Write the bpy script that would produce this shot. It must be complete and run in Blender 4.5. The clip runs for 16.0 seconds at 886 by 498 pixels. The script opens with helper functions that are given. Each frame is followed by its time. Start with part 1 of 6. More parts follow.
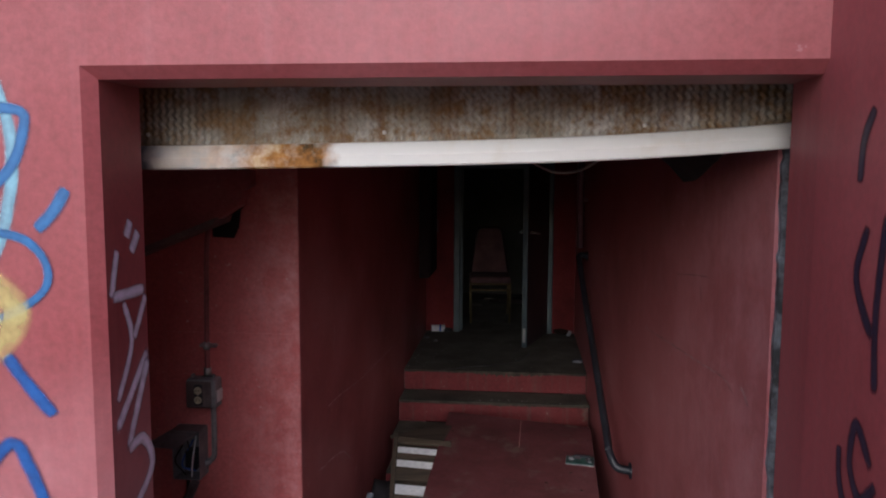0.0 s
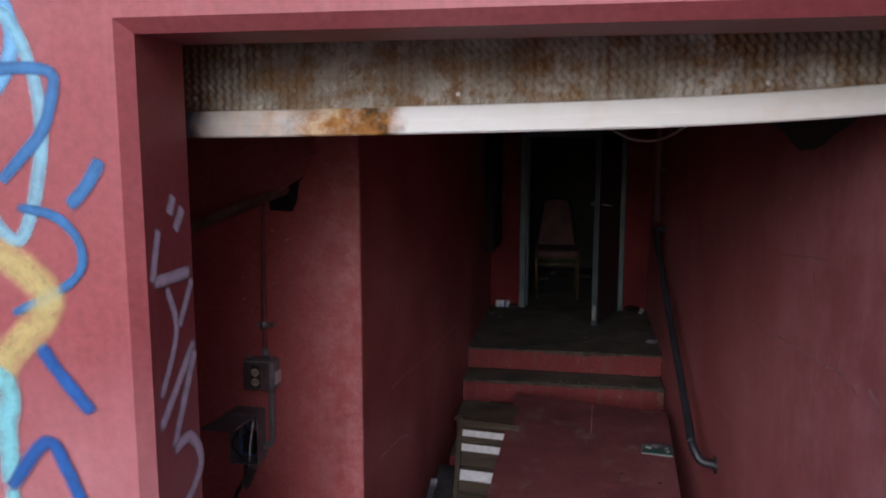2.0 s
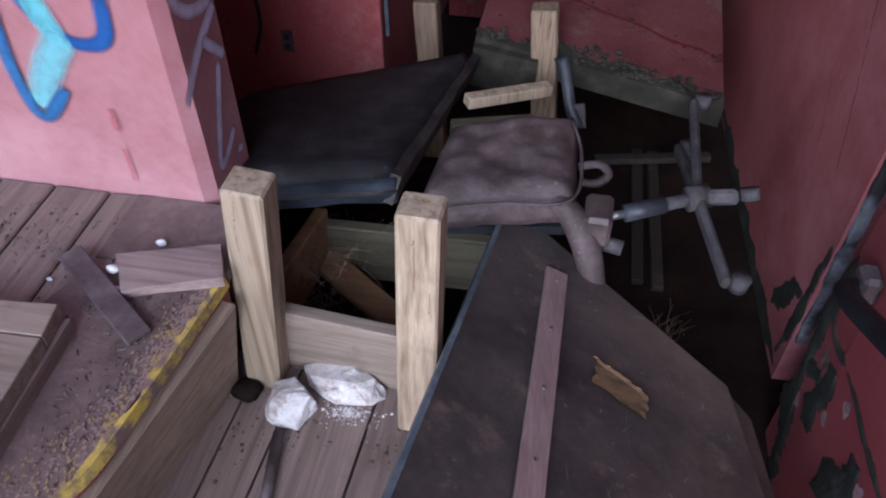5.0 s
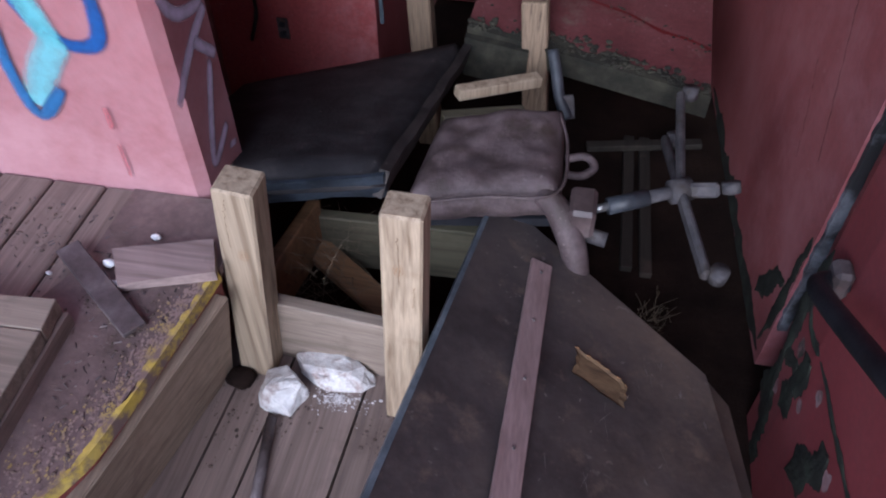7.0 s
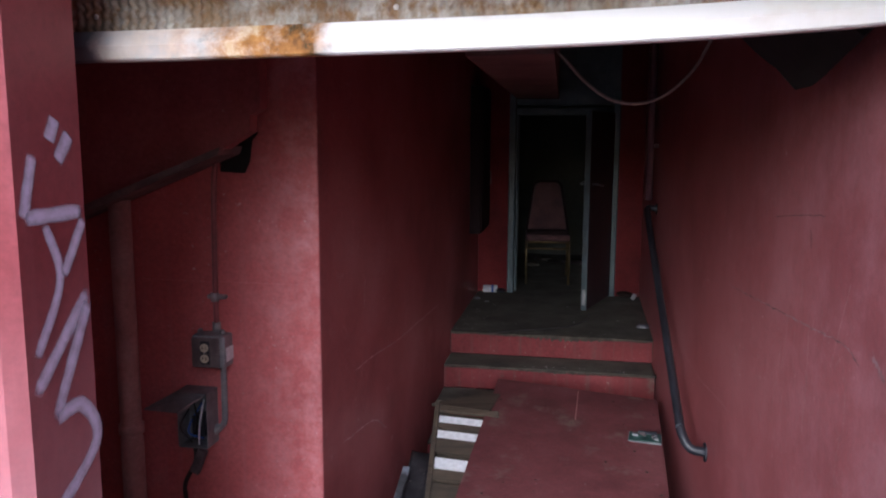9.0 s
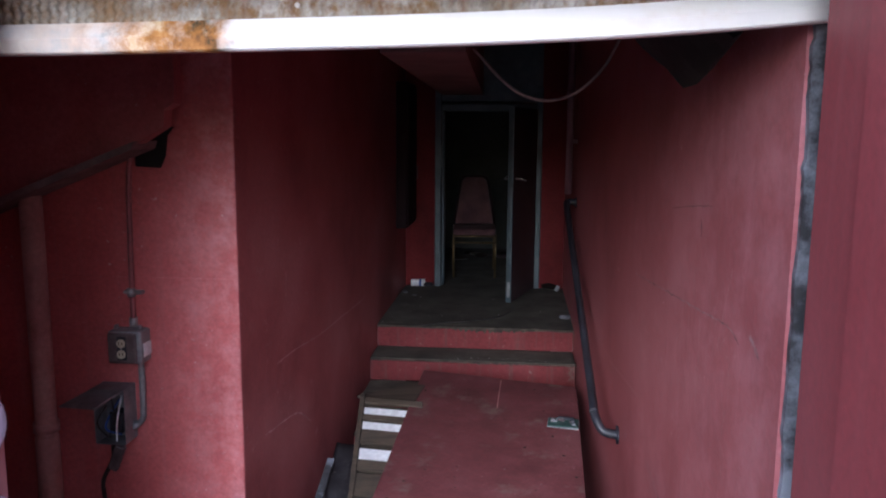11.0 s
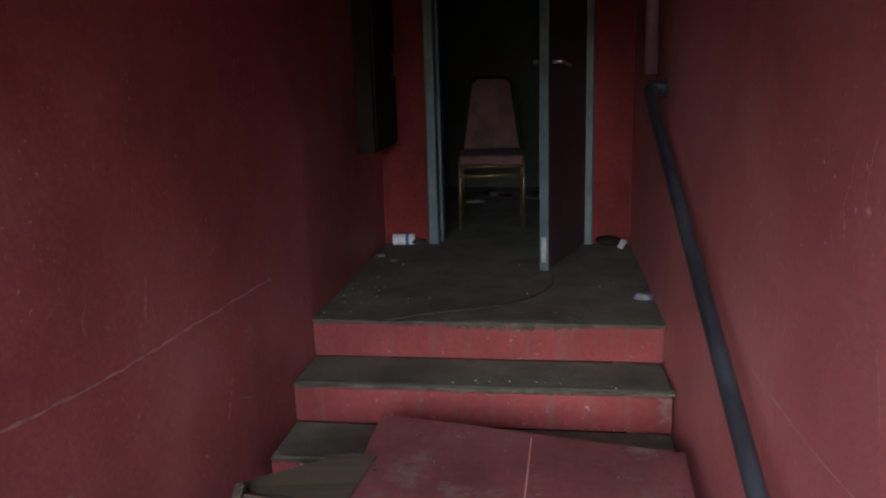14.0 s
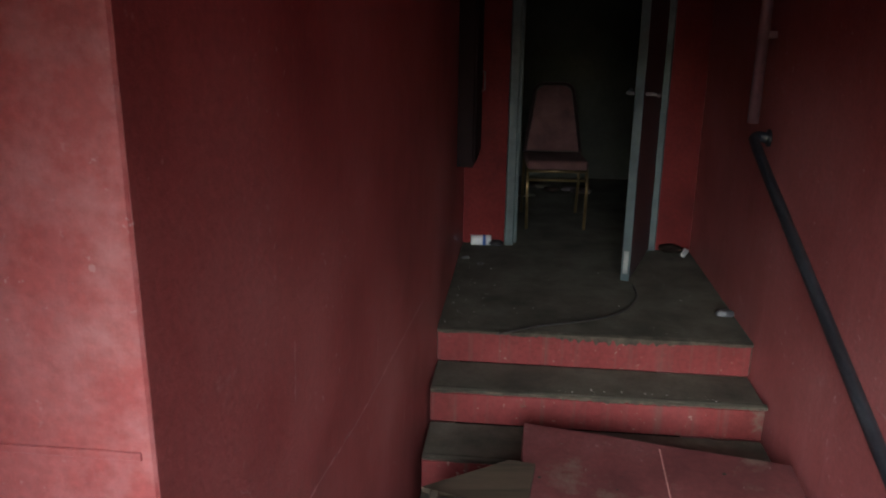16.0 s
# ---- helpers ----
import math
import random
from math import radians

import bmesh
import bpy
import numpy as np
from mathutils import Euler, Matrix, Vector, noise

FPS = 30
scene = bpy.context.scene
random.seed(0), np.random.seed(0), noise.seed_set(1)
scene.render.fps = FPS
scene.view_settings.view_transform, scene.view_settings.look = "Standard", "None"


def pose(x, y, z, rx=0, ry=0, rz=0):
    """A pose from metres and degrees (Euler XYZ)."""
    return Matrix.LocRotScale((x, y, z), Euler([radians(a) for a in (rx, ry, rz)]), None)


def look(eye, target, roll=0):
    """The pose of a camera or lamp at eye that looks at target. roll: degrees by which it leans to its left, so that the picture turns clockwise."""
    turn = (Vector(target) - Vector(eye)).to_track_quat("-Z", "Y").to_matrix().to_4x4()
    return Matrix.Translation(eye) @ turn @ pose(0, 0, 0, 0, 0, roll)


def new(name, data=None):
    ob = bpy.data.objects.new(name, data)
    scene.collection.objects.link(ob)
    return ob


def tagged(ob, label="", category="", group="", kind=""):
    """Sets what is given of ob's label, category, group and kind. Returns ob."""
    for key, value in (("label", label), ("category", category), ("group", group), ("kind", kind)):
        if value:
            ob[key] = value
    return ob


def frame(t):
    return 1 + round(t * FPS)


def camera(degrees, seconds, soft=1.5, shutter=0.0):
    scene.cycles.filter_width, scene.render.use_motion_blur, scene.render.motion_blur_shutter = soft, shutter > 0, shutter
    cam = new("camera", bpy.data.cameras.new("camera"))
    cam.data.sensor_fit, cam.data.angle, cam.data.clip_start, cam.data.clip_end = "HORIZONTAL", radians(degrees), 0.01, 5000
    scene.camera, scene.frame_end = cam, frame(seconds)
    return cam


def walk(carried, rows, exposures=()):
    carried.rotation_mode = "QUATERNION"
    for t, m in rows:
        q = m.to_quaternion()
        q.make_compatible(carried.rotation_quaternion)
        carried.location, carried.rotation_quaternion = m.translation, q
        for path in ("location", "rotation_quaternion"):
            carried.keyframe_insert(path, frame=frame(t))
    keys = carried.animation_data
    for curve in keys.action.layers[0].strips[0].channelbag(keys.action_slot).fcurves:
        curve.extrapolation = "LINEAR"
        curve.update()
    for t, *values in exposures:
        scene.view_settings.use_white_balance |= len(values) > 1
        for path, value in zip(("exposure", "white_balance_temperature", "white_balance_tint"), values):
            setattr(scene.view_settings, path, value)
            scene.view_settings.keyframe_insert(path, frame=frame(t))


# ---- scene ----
cam = camera(59.0, 16.0, soft=2.1)
PATH = [
    (0, pose(0.864, -1.639, 1.548, 84.08, 0, 5.71) @ pose(0, 0, 0, 0, 0, 0.22)),
    (0.5, pose(0.925, -1.600, 1.520, 85.11, 0, 8.59) @ pose(0, 0, 0, 0, 0, -0.22)),
    (1, pose(0.866, -1.536, 1.540, 85.10, 0, 10.08) @ pose(0, 0, 0, 0, 0, -0.09)),
    (1.5, pose(0.781, -1.441, 1.551, 83.78, 0, 9.86) @ pose(0, 0, 0, 0, 0, -0.02)),
    (2, pose(0.785, -1.381, 1.543, 81.84, 0, 10.07) @ pose(0, 0, 0, 0, 0, 0.02)),
    (2.5, pose(0.759, -1.312, 1.557, 79.09, 0, 9.98) @ pose(0, 0, 0, 0, 0, 0.04)),
    (3, pose(0.751, -1.281, 1.543, 76.95, 0, 9.83) @ pose(0, 0, 0, 0, 0, -0.01)),
    (3.5, pose(0.763, -1.256, 1.468, 71.52, 0, 10.22) @ pose(0, 0, 0, 0, 0, -0.42)),
    (4, pose(0.743, -1.236, 1.393, 63.43, 0, 10.44) @ pose(0, 0, 0, 0, 0, -0.57)),
    (4.5, pose(0.731, -1.240, 1.323, 53.38, 0, 10.85) @ pose(0, 0, 0, 0, 0, -0.50)),
    (5, pose(0.725, -1.255, 1.293, 44.86, 0, 10.86) @ pose(0, 0, 0, 0, 0, -0.24)),
    (5.2, pose(0.733, -1.260, 1.295, 43.20, 0, 11.20) @ pose(0, 0, 0, 0, 0, -0.52)),
    (7.3, pose(0.770, -1.252, 1.381, 43.06, 0, 11.28) @ pose(0, 0, 0, 0, 0, -0.49)),
    (7.5, pose(0.772, -1.242, 1.387, 46.76, 0, 10.73) @ pose(0, 0, 0, 0, 0, -0.16)),
    (8, pose(0.819, -1.136, 1.336, 60.46, 0, 10.38) @ pose(0, 0, 0, 0, 0, -0.09)),
    (8.5, pose(0.876, -1.114, 1.365, 75.54, 0, 10.36) @ pose(0, 0, 0, 0, 0, 0.13)),
    (9, pose(0.876, -1.121, 1.392, 81.58, 0, 10.16) @ pose(0, 0, 0, 0, 0, 0.28)),
    (9.2, pose(0.902, -1.168, 1.392, 81.92, 0, 10.26) @ pose(0, 0, 0, 0, 0, 0.24)),
    (11.3, pose(0.984, -1.182, 1.388, 80.97, 0, 5.15) @ pose(0, 0, 0, 0, 0, 0.43)),
    (11.5, pose(1.003, -1.031, 1.374, 80.40, 0, 5.32) @ pose(0, 0, 0, 0, 0, 0.55)),
    (12, pose(0.961, -0.750, 1.353, 78.75, 0, 4.50) @ pose(0, 0, 0, 0, 0, 0.44)),
    (12.5, pose(0.836, -0.174, 1.286, 76.48, 0, 3.83) @ pose(0, 0, 0, 0, 0, 0.16)),
    (13, pose(0.804, 0.266, 1.203, 76.57, 0, 4.15) @ pose(0, 0, 0, 0, 0, 0.12)),
    (13.5, pose(0.899, 0.771, 1.063, 77.62, 0, 6.48) @ pose(0, 0, 0, 0, 0, -0.28)),
    (14, pose(0.947, 1.171, 0.979, 77.45, 0, 8.27) @ pose(0, 0, 0, 0, 0, -1.61)),
    (14.5, pose(0.966, 1.236, 0.945, 78.11, 0, 9.10) @ pose(0, 0, 0, 0, 0, -1.53)),
    (15, pose(0.838, 1.138, 1.043, 77.16, 0, 7.71) @ pose(0, 0, 0, 0, 0, -1.19)),
    (15.5, pose(0.575, 0.878, 1.218, 75.92, 0, 4.55) @ pose(0, 0, 0, 0, 0, 0.36)),
    (16, pose(0.354, 0.825, 1.352, 73.75, 0, 5.77) @ pose(0, 0, 0, 0, 0, 0.78)),
]
walk(cam, PATH, exposures=[(0, -0.2, 5600, 12), (1.5, -0.2, 5600, 12), (3.0, 0.05, 5200, 14), (4.5, -0.05, 5000, 14), (5.0, -0.1, 5100, 14), (7.5, -0.1, 5100, 14), (8.0, -0.05, 4900, 15), (8.5, 0.5, 5000, 14), (9.0, 0.8, 5200, 13), (11.3, 0.9, 5000, 13), (12.5, 1.15, 5000, 11), (14.0, 1.35, 5200, 3), (15.5, 1.25, 5400, 2), (16.0, 1.25, 5500, 0)])

# ---- world and light: a bright overcast street behind the camera ----
world = bpy.data.worlds.new("overcast")
scene.world = world
world.use_nodes = True
wn = world.node_tree
bg = wn.nodes["Background"]
sky = wn.nodes.new("ShaderNodeTexSky")
sky.sky_type = "NISHITA"
sky.sun_disc = False
sky.sun_elevation = radians(27)
sky.sun_rotation = radians(187)
sky.air_density = 1.0
sky.dust_density = 4.0
wn.links.new(sky.outputs[0], bg.inputs[0])
bg.inputs[1].default_value = 0.14
sun = new("sun", bpy.data.lights.new("sun", "SUN"))
sun.data.energy = 2.75
sun.data.angle = radians(46)
sun.data.color = (1.0, 0.99, 0.98)
sun.matrix_world = look((0.15, -5.4, 3.4), (0.5, 0.5, 0.4))


# ---- materials ----
def tex(nt, kind, scale=5.0, detail=4.0, rough=0.55, vec=None):
    n = nt.nodes.new(kind)
    n.inputs["Scale"].default_value = scale
    if kind == "ShaderNodeTexNoise":
        n.inputs["Detail"].default_value = detail
        n.inputs["Roughness"].default_value = rough
    if vec is not None:
        nt.links.new(vec, n.inputs["Vector"])
    return n


def ramp(nt, src, stops):
    n = nt.nodes.new("ShaderNodeValToRGB")
    els = n.color_ramp.elements
    while len(els) < len(stops):
        els.new(0.5)
    for e, (p, c) in zip(els, stops):
        e.position = p
        e.color = (*c, 1) if len(c) == 3 else c
    nt.links.new(src, n.inputs[0])
    return n


def mix(nt, fac, a, b, mode="MIX"):
    n = nt.nodes.new("ShaderNodeMix")
    n.data_type = "RGBA"
    n.blend_type = mode
    for s, v in ((0, fac), (6, a), (7, b)):
        if hasattr(v, "is_linked"):
            nt.links.new(v, n.inputs[s])
        else:
            n.inputs[s].default_value = v if s == 0 else (*v, 1)
    return n.outputs[2]


def mat(name, base, dark=None, light=None, rough=0.6, metal=0.0, big=2.0, fine=40.0, bump=0.25, stretch=(1, 1, 1),
        spots=None, spot_at=(0.62, 0.7), spot_scale=9.0, vary=0.0, spec=0.5, streak=None, streak_top=0.6, specks=None, worn=None):
    """A surface with slow stains, fine grain, chips of another colour, optional run-off streaks and a fine relief."""
    m = bpy.data.materials.new(name)
    m.use_nodes = True
    nt = m.node_tree
    b = nt.nodes["Principled BSDF"]
    tc = nt.nodes.new("ShaderNodeTexCoord")
    mp = nt.nodes.new("ShaderNodeMapping")
    mp.inputs["Scale"].default_value = stretch
    nt.links.new(tc.outputs["Object"], mp.inputs[0])
    v = mp.outputs[0]
    dark = dark or tuple(c * 0.6 for c in base)
    light = light or tuple(min(1, c * 1.25) for c in base)
    n1 = tex(nt, "ShaderNodeTexNoise", big, 5, 0.6, v)
    n2 = tex(nt, "ShaderNodeTexNoise", fine, 6, 0.65, v)
    c1 = ramp(nt, n1.outputs[0], [(0.3, dark), (0.5, base), (0.72, light)]).outputs[0]
    c2 = ramp(nt, n2.outputs[0], [(0.3, (0.72,) * 3), (0.7, (1.12,) * 3)]).outputs[0]
    col = mix(nt, 0.8, c1, c2, "MULTIPLY")
    if spots:
        n3 = tex(nt, "ShaderNodeTexNoise", spot_scale, 8, 0.7, v)
        f = ramp(nt, n3.outputs[0], [(spot_at[0], (0, 0, 0)), (spot_at[1], (1, 1, 1))]).outputs[0]
        col = mix(nt, f, col, spots)
    if streak:
        mp2 = nt.nodes.new("ShaderNodeMapping")
        mp2.inputs["Scale"].default_value = (22, 22, 0.9)
        nt.links.new(tc.outputs["Object"], mp2.inputs[0])
        n4 = tex(nt, "ShaderNodeTexNoise", 1.0, 5, 0.6, mp2.outputs[0])
        f = ramp(nt, n4.outputs[0], [(0.52, (0, 0, 0)), (0.78, (streak_top,) * 3)]).outputs[0]
        col = mix(nt, f, col, streak)
    if specks:
        n5 = tex(nt, "ShaderNodeTexNoise", 55.0, 3, 0.5, v)
        n6 = tex(nt, "ShaderNodeTexNoise", 3.0, 4, 0.6, v)
        f5 = ramp(nt, n5.outputs[0], [(0.66, (0, 0, 0)), (0.72, (1, 1, 1))]).outputs[0]
        f6 = ramp(nt, n6.outputs[0], [(0.45, (0, 0, 0)), (0.65, (0.8, 0.8, 0.8))]).outputs[0]
        col = mix(nt, mix(nt, 1.0, f5, f6, "MULTIPLY"), col, specks)
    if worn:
        # wear, bare brown or painted-in light and glare: colour, and the stretch of an axis over which it fades in
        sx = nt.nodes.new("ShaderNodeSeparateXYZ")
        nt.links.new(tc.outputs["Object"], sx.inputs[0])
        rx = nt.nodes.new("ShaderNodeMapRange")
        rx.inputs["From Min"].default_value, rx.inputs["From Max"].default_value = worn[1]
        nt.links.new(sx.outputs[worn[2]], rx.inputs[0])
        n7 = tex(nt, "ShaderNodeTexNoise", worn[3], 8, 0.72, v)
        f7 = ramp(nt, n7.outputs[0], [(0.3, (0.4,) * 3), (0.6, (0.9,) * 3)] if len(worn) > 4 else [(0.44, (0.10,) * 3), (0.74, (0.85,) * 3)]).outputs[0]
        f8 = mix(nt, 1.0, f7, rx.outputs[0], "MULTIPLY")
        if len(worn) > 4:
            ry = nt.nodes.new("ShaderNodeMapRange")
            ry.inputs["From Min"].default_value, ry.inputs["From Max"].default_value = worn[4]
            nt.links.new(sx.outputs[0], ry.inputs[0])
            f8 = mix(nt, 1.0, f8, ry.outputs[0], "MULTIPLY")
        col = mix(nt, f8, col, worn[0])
    if vary:
        oi = nt.nodes.new("ShaderNodeObjectInfo")
        hv = nt.nodes.new("ShaderNodeHueSaturation")
        mm = nt.nodes.new("ShaderNodeMapRange")
        mm.inputs["To Min"].default_value = 1 - vary
        mm.inputs["To Max"].default_value = 1 + vary
        nt.links.new(oi.outputs["Random"], mm.inputs[0])
        nt.links.new(mm.outputs[0], hv.inputs["Value"])
        nt.links.new(col, hv.inputs["Color"])
        col = hv.outputs[0]
    nt.links.new(col, b.inputs["Base Color"])
    r = nt.nodes.new("ShaderNodeMapRange")
    r.inputs["To Min"].default_value = max(0.05, rough - 0.12)
    r.inputs["To Max"].default_value = min(1, rough + 0.12)
    nt.links.new(n2.outputs[0], r.inputs[0])
    nt.links.new(r.outputs[0], b.inputs["Roughness"])
    b.inputs["Metallic"].default_value = metal
    b.inputs["Specular IOR Level"].default_value = spec
    bp = nt.nodes.new("ShaderNodeBump")
    bp.inputs["Strength"].default_value = bump
    bp.inputs["Distance"].default_value = 0.006
    nt.links.new(n2.outputs[0], bp.inputs["Height"])
    nt.links.new(bp.outputs[0], b.inputs["Normal"])
    return m


def wood(name, base, dark, rough=0.75, along="y", grain=38.0, vary=0.12, dirt=(0.10, 0.07, 0.055), dirt_at=(0.6, 0.75), twist=0.4):
    """Sawn timber: long grain, rings drawn out along one axis, dirt patches."""
    m = bpy.data.materials.new(name)
    m.use_nodes = True
    nt = m.node_tree
    b = nt.nodes["Principled BSDF"]
    tc = nt.nodes.new("ShaderNodeTexCoord")
    mp = nt.nodes.new("ShaderNodeMapping")
    mp.inputs["Scale"].default_value = {"x": (0.035, 1, 1), "y": (1, 0.035, 1), "z": (1, 1, 0.02)}[along]
    oi = nt.nodes.new("ShaderNodeObjectInfo")
    add = nt.nodes.new("ShaderNodeVectorMath")
    add.operation = "ADD"
    nt.links.new(tc.outputs["Object"], add.inputs[0])
    nt.links.new(oi.outputs["Random"], add.inputs[1])
    nt.links.new(add.outputs[0], mp.inputs[0])
    v = mp.outputs[0]
    n1 = tex(nt, "ShaderNodeTexNoise", grain, 4, 0.5, v)
    n1.inputs["Distortion"].default_value = twist
    n2 = tex(nt, "ShaderNodeTexNoise", grain * 5, 3, 0.5, v)
    c1 = ramp(nt, n1.outputs[0], [(0.25, dark), (0.42, tuple(0.35 * p + 0.65 * q for p, q in zip(dark, base))), (0.55, base), (0.75, tuple(min(1, c * 1.12) for c in base))]).outputs[0]
    c2 = ramp(nt, n2.outputs[0], [(0.3, (0.78,) * 3), (0.7, (1.1,) * 3)]).outputs[0]
    col = mix(nt, 0.9, c1, c2, "MULTIPLY")
    n3 = tex(nt, "ShaderNodeTexNoise", 5.0, 8, 0.65, tc.outputs["Object"])
    f = ramp(nt, n3.outputs[0], [(dirt_at[0], (0, 0, 0)), (dirt_at[1], (0.85,) * 3)]).outputs[0]
    col = mix(nt, f, col, dirt)
    hv = nt.nodes.new("ShaderNodeHueSaturation")
    mm = nt.nodes.new("ShaderNodeMapRange")
    mm.inputs["To Min"].default_value = 1 - vary
    mm.inputs["To Max"].default_value = 1 + vary
    nt.links.new(oi.outputs["Random"], mm.inputs[0])
    nt.links.new(mm.outputs[0], hv.inputs["Value"])
    nt.links.new(col, hv.inputs["Color"])
    nt.links.new(hv.outputs[0], b.inputs["Base Color"])
    b.inputs["Roughness"].default_value = rough
    bp = nt.nodes.new("ShaderNodeBump")
    bp.inputs["Strength"].default_value = 0.35
    bp.inputs["Distance"].default_value = 0.004
    nt.links.new(n1.outputs[0], bp.inputs["Height"])
    nt.links.new(bp.outputs[0], b.inputs["Normal"])
    return m


# Fading plus glare put into the colour: paler low down and to the left
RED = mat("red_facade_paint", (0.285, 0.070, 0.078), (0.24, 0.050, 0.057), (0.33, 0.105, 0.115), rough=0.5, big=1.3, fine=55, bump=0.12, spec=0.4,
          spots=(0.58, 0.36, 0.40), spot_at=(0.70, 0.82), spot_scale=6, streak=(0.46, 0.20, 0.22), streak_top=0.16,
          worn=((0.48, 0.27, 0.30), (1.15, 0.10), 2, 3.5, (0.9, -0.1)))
RED_SIDE = mat("red_side_wall_paint", (0.33, 0.078, 0.088), (0.27, 0.055, 0.062), (0.38, 0.115, 0.125), rough=0.5, big=1.3, fine=55, bump=0.12, spec=0.4,
               spots=(0.46, 0.26, 0.28), spot_at=(0.72, 0.82), spot_scale=6, streak=(0.40, 0.15, 0.165), streak_top=0.15)
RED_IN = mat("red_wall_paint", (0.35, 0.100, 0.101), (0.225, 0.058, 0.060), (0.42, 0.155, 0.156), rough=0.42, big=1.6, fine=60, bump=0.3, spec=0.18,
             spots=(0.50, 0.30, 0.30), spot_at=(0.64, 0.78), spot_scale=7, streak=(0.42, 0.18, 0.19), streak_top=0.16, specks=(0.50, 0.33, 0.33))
# Scuffs, plus street light put into the colour: brighter base, paler near the opening
RED_EAST = mat("scuffed_lit_red_wall_paint", (0.385, 0.112, 0.118), (0.28, 0.072, 0.077), (0.46, 0.165, 0.175), rough=0.42, big=1.6, fine=60, bump=0.3, spec=0.35,
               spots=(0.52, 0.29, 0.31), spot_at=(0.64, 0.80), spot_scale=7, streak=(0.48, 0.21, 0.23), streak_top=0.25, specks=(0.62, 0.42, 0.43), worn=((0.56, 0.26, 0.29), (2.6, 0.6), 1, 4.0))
# Corner wear plus daylight in the colour: brighter face, palest at the corner
RED_WEST = mat("rubbed_lit_red_wall_paint", (0.50, 0.108, 0.105), (0.38, 0.074, 0.072), (0.57, 0.16, 0.157), rough=0.42, big=1.6, fine=60, bump=0.3, spec=0.45,
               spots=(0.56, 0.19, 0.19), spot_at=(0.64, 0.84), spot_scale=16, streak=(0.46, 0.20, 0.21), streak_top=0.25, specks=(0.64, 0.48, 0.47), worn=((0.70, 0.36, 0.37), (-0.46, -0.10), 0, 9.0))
# Far darker than the corridor red: the landing end's shade is in this colour
RED_NORTH = mat("shade_dark_red_wall_paint", (0.145, 0.019, 0.020), (0.09, 0.013, 0.014), (0.18, 0.029, 0.030), rough=0.6, big=2, fine=50, bump=0.3, spec=0.08)
RED_RISER = mat("chipped_riser_paint", (0.185, 0.036, 0.038), (0.135, 0.028, 0.028), (0.22, 0.052, 0.054), rough=0.6, big=3, fine=50, bump=0.4, spec=0.12,
                spots=(0.13, 0.105, 0.085), spot_at=(0.60, 0.68), spot_scale=4.5, specks=(0.36, 0.31, 0.27), streak=(0.12, 0.085, 0.075), streak_top=0.8)
RED_SLAB = mat("red_slab_paint", (0.15, 0.047, 0.050), (0.095, 0.032, 0.034), (0.19, 0.072, 0.075), rough=0.6, big=3.0, fine=50, bump=0.35, spec=0.2, specks=(0.27, 0.17, 0.16),
               spots=(0.17, 0.125, 0.10), spot_at=(0.56, 0.70), spot_scale=5)
CONCRETE = mat("dirty_concrete", (0.088, 0.080, 0.061), (0.042, 0.038, 0.029), (0.145, 0.130, 0.105), rough=0.9, big=4, fine=60, bump=0.5,
               spots=(0.05, 0.045, 0.04), spot_at=(0.58, 0.72), spot_scale=6)
# Nearly black: shade of the covered pit is put into this colour
EARTH = mat("shade_dark_earth", (0.018, 0.011, 0.009), (0.009, 0.006, 0.005), (0.03, 0.018, 0.014), rough=0.95, big=5, fine=70, bump=0.6, spec=0.1)
DECK = wood("deck_timber", (0.24, 0.178, 0.155), (0.12, 0.083, 0.07), along="y", dirt=(0.14, 0.10, 0.085), dirt_at=(0.5, 0.7))
DECK_X = wood("board_timber", (0.27, 0.215, 0.175), (0.14, 0.105, 0.08), along="x", dirt=(0.12, 0.09, 0.07), dirt_at=(0.52, 0.7))
PINE = wood("pine_post_timber", (0.42, 0.33, 0.235), (0.15, 0.095, 0.055), along="z", grain=46, twist=0.5, dirt=(0.2, 0.13, 0.08), dirt_at=(0.62, 0.8))
STREET = mat("street_ground", (0.14, 0.135, 0.13), rough=0.95, big=0.6, fine=30)
GALV = mat("rusty_galvanised_sheet", (0.40, 0.37, 0.31), (0.22, 0.17, 0.11), (0.60, 0.58, 0.53), rough=0.5, metal=0.2, big=7, fine=45, bump=0.3,
           spots=(0.25, 0.15, 0.065), spot_at=(0.44, 0.60), spot_scale=16, streak=(0.19, 0.072, 0.018), streak_top=0.8)
WHITE = mat("weathered_white_bar", (0.80, 0.78, 0.75), (0.66, 0.62, 0.57), (0.86, 0.85, 0.83), rough=0.45, big=5, fine=50, bump=0.1)
STEEL_BLUE = mat("blue_grey_frame_paint", (0.055, 0.082, 0.09), (0.03, 0.045, 0.05), (0.09, 0.12, 0.13), rough=0.5, big=5, fine=50)
BLACK = mat("black_handrail_paint", (0.022, 0.023, 0.03), (0.013, 0.013, 0.017), (0.042, 0.045, 0.055), rough=0.45, big=8, fine=60)
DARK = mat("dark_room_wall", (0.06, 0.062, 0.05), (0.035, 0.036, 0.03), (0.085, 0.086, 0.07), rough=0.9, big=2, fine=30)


# ---- mesh helpers ----
def finish(bm, name, material, smooth=False):
    bmesh.ops.recalc_face_normals(bm, faces=bm.faces)
    me = bpy.data.meshes.new(name)
    bm.to_mesh(me)
    bm.free()
    me.materials.append(material)
    if smooth:
        for p in me.polygons:
            p.use_smooth = True
    return me


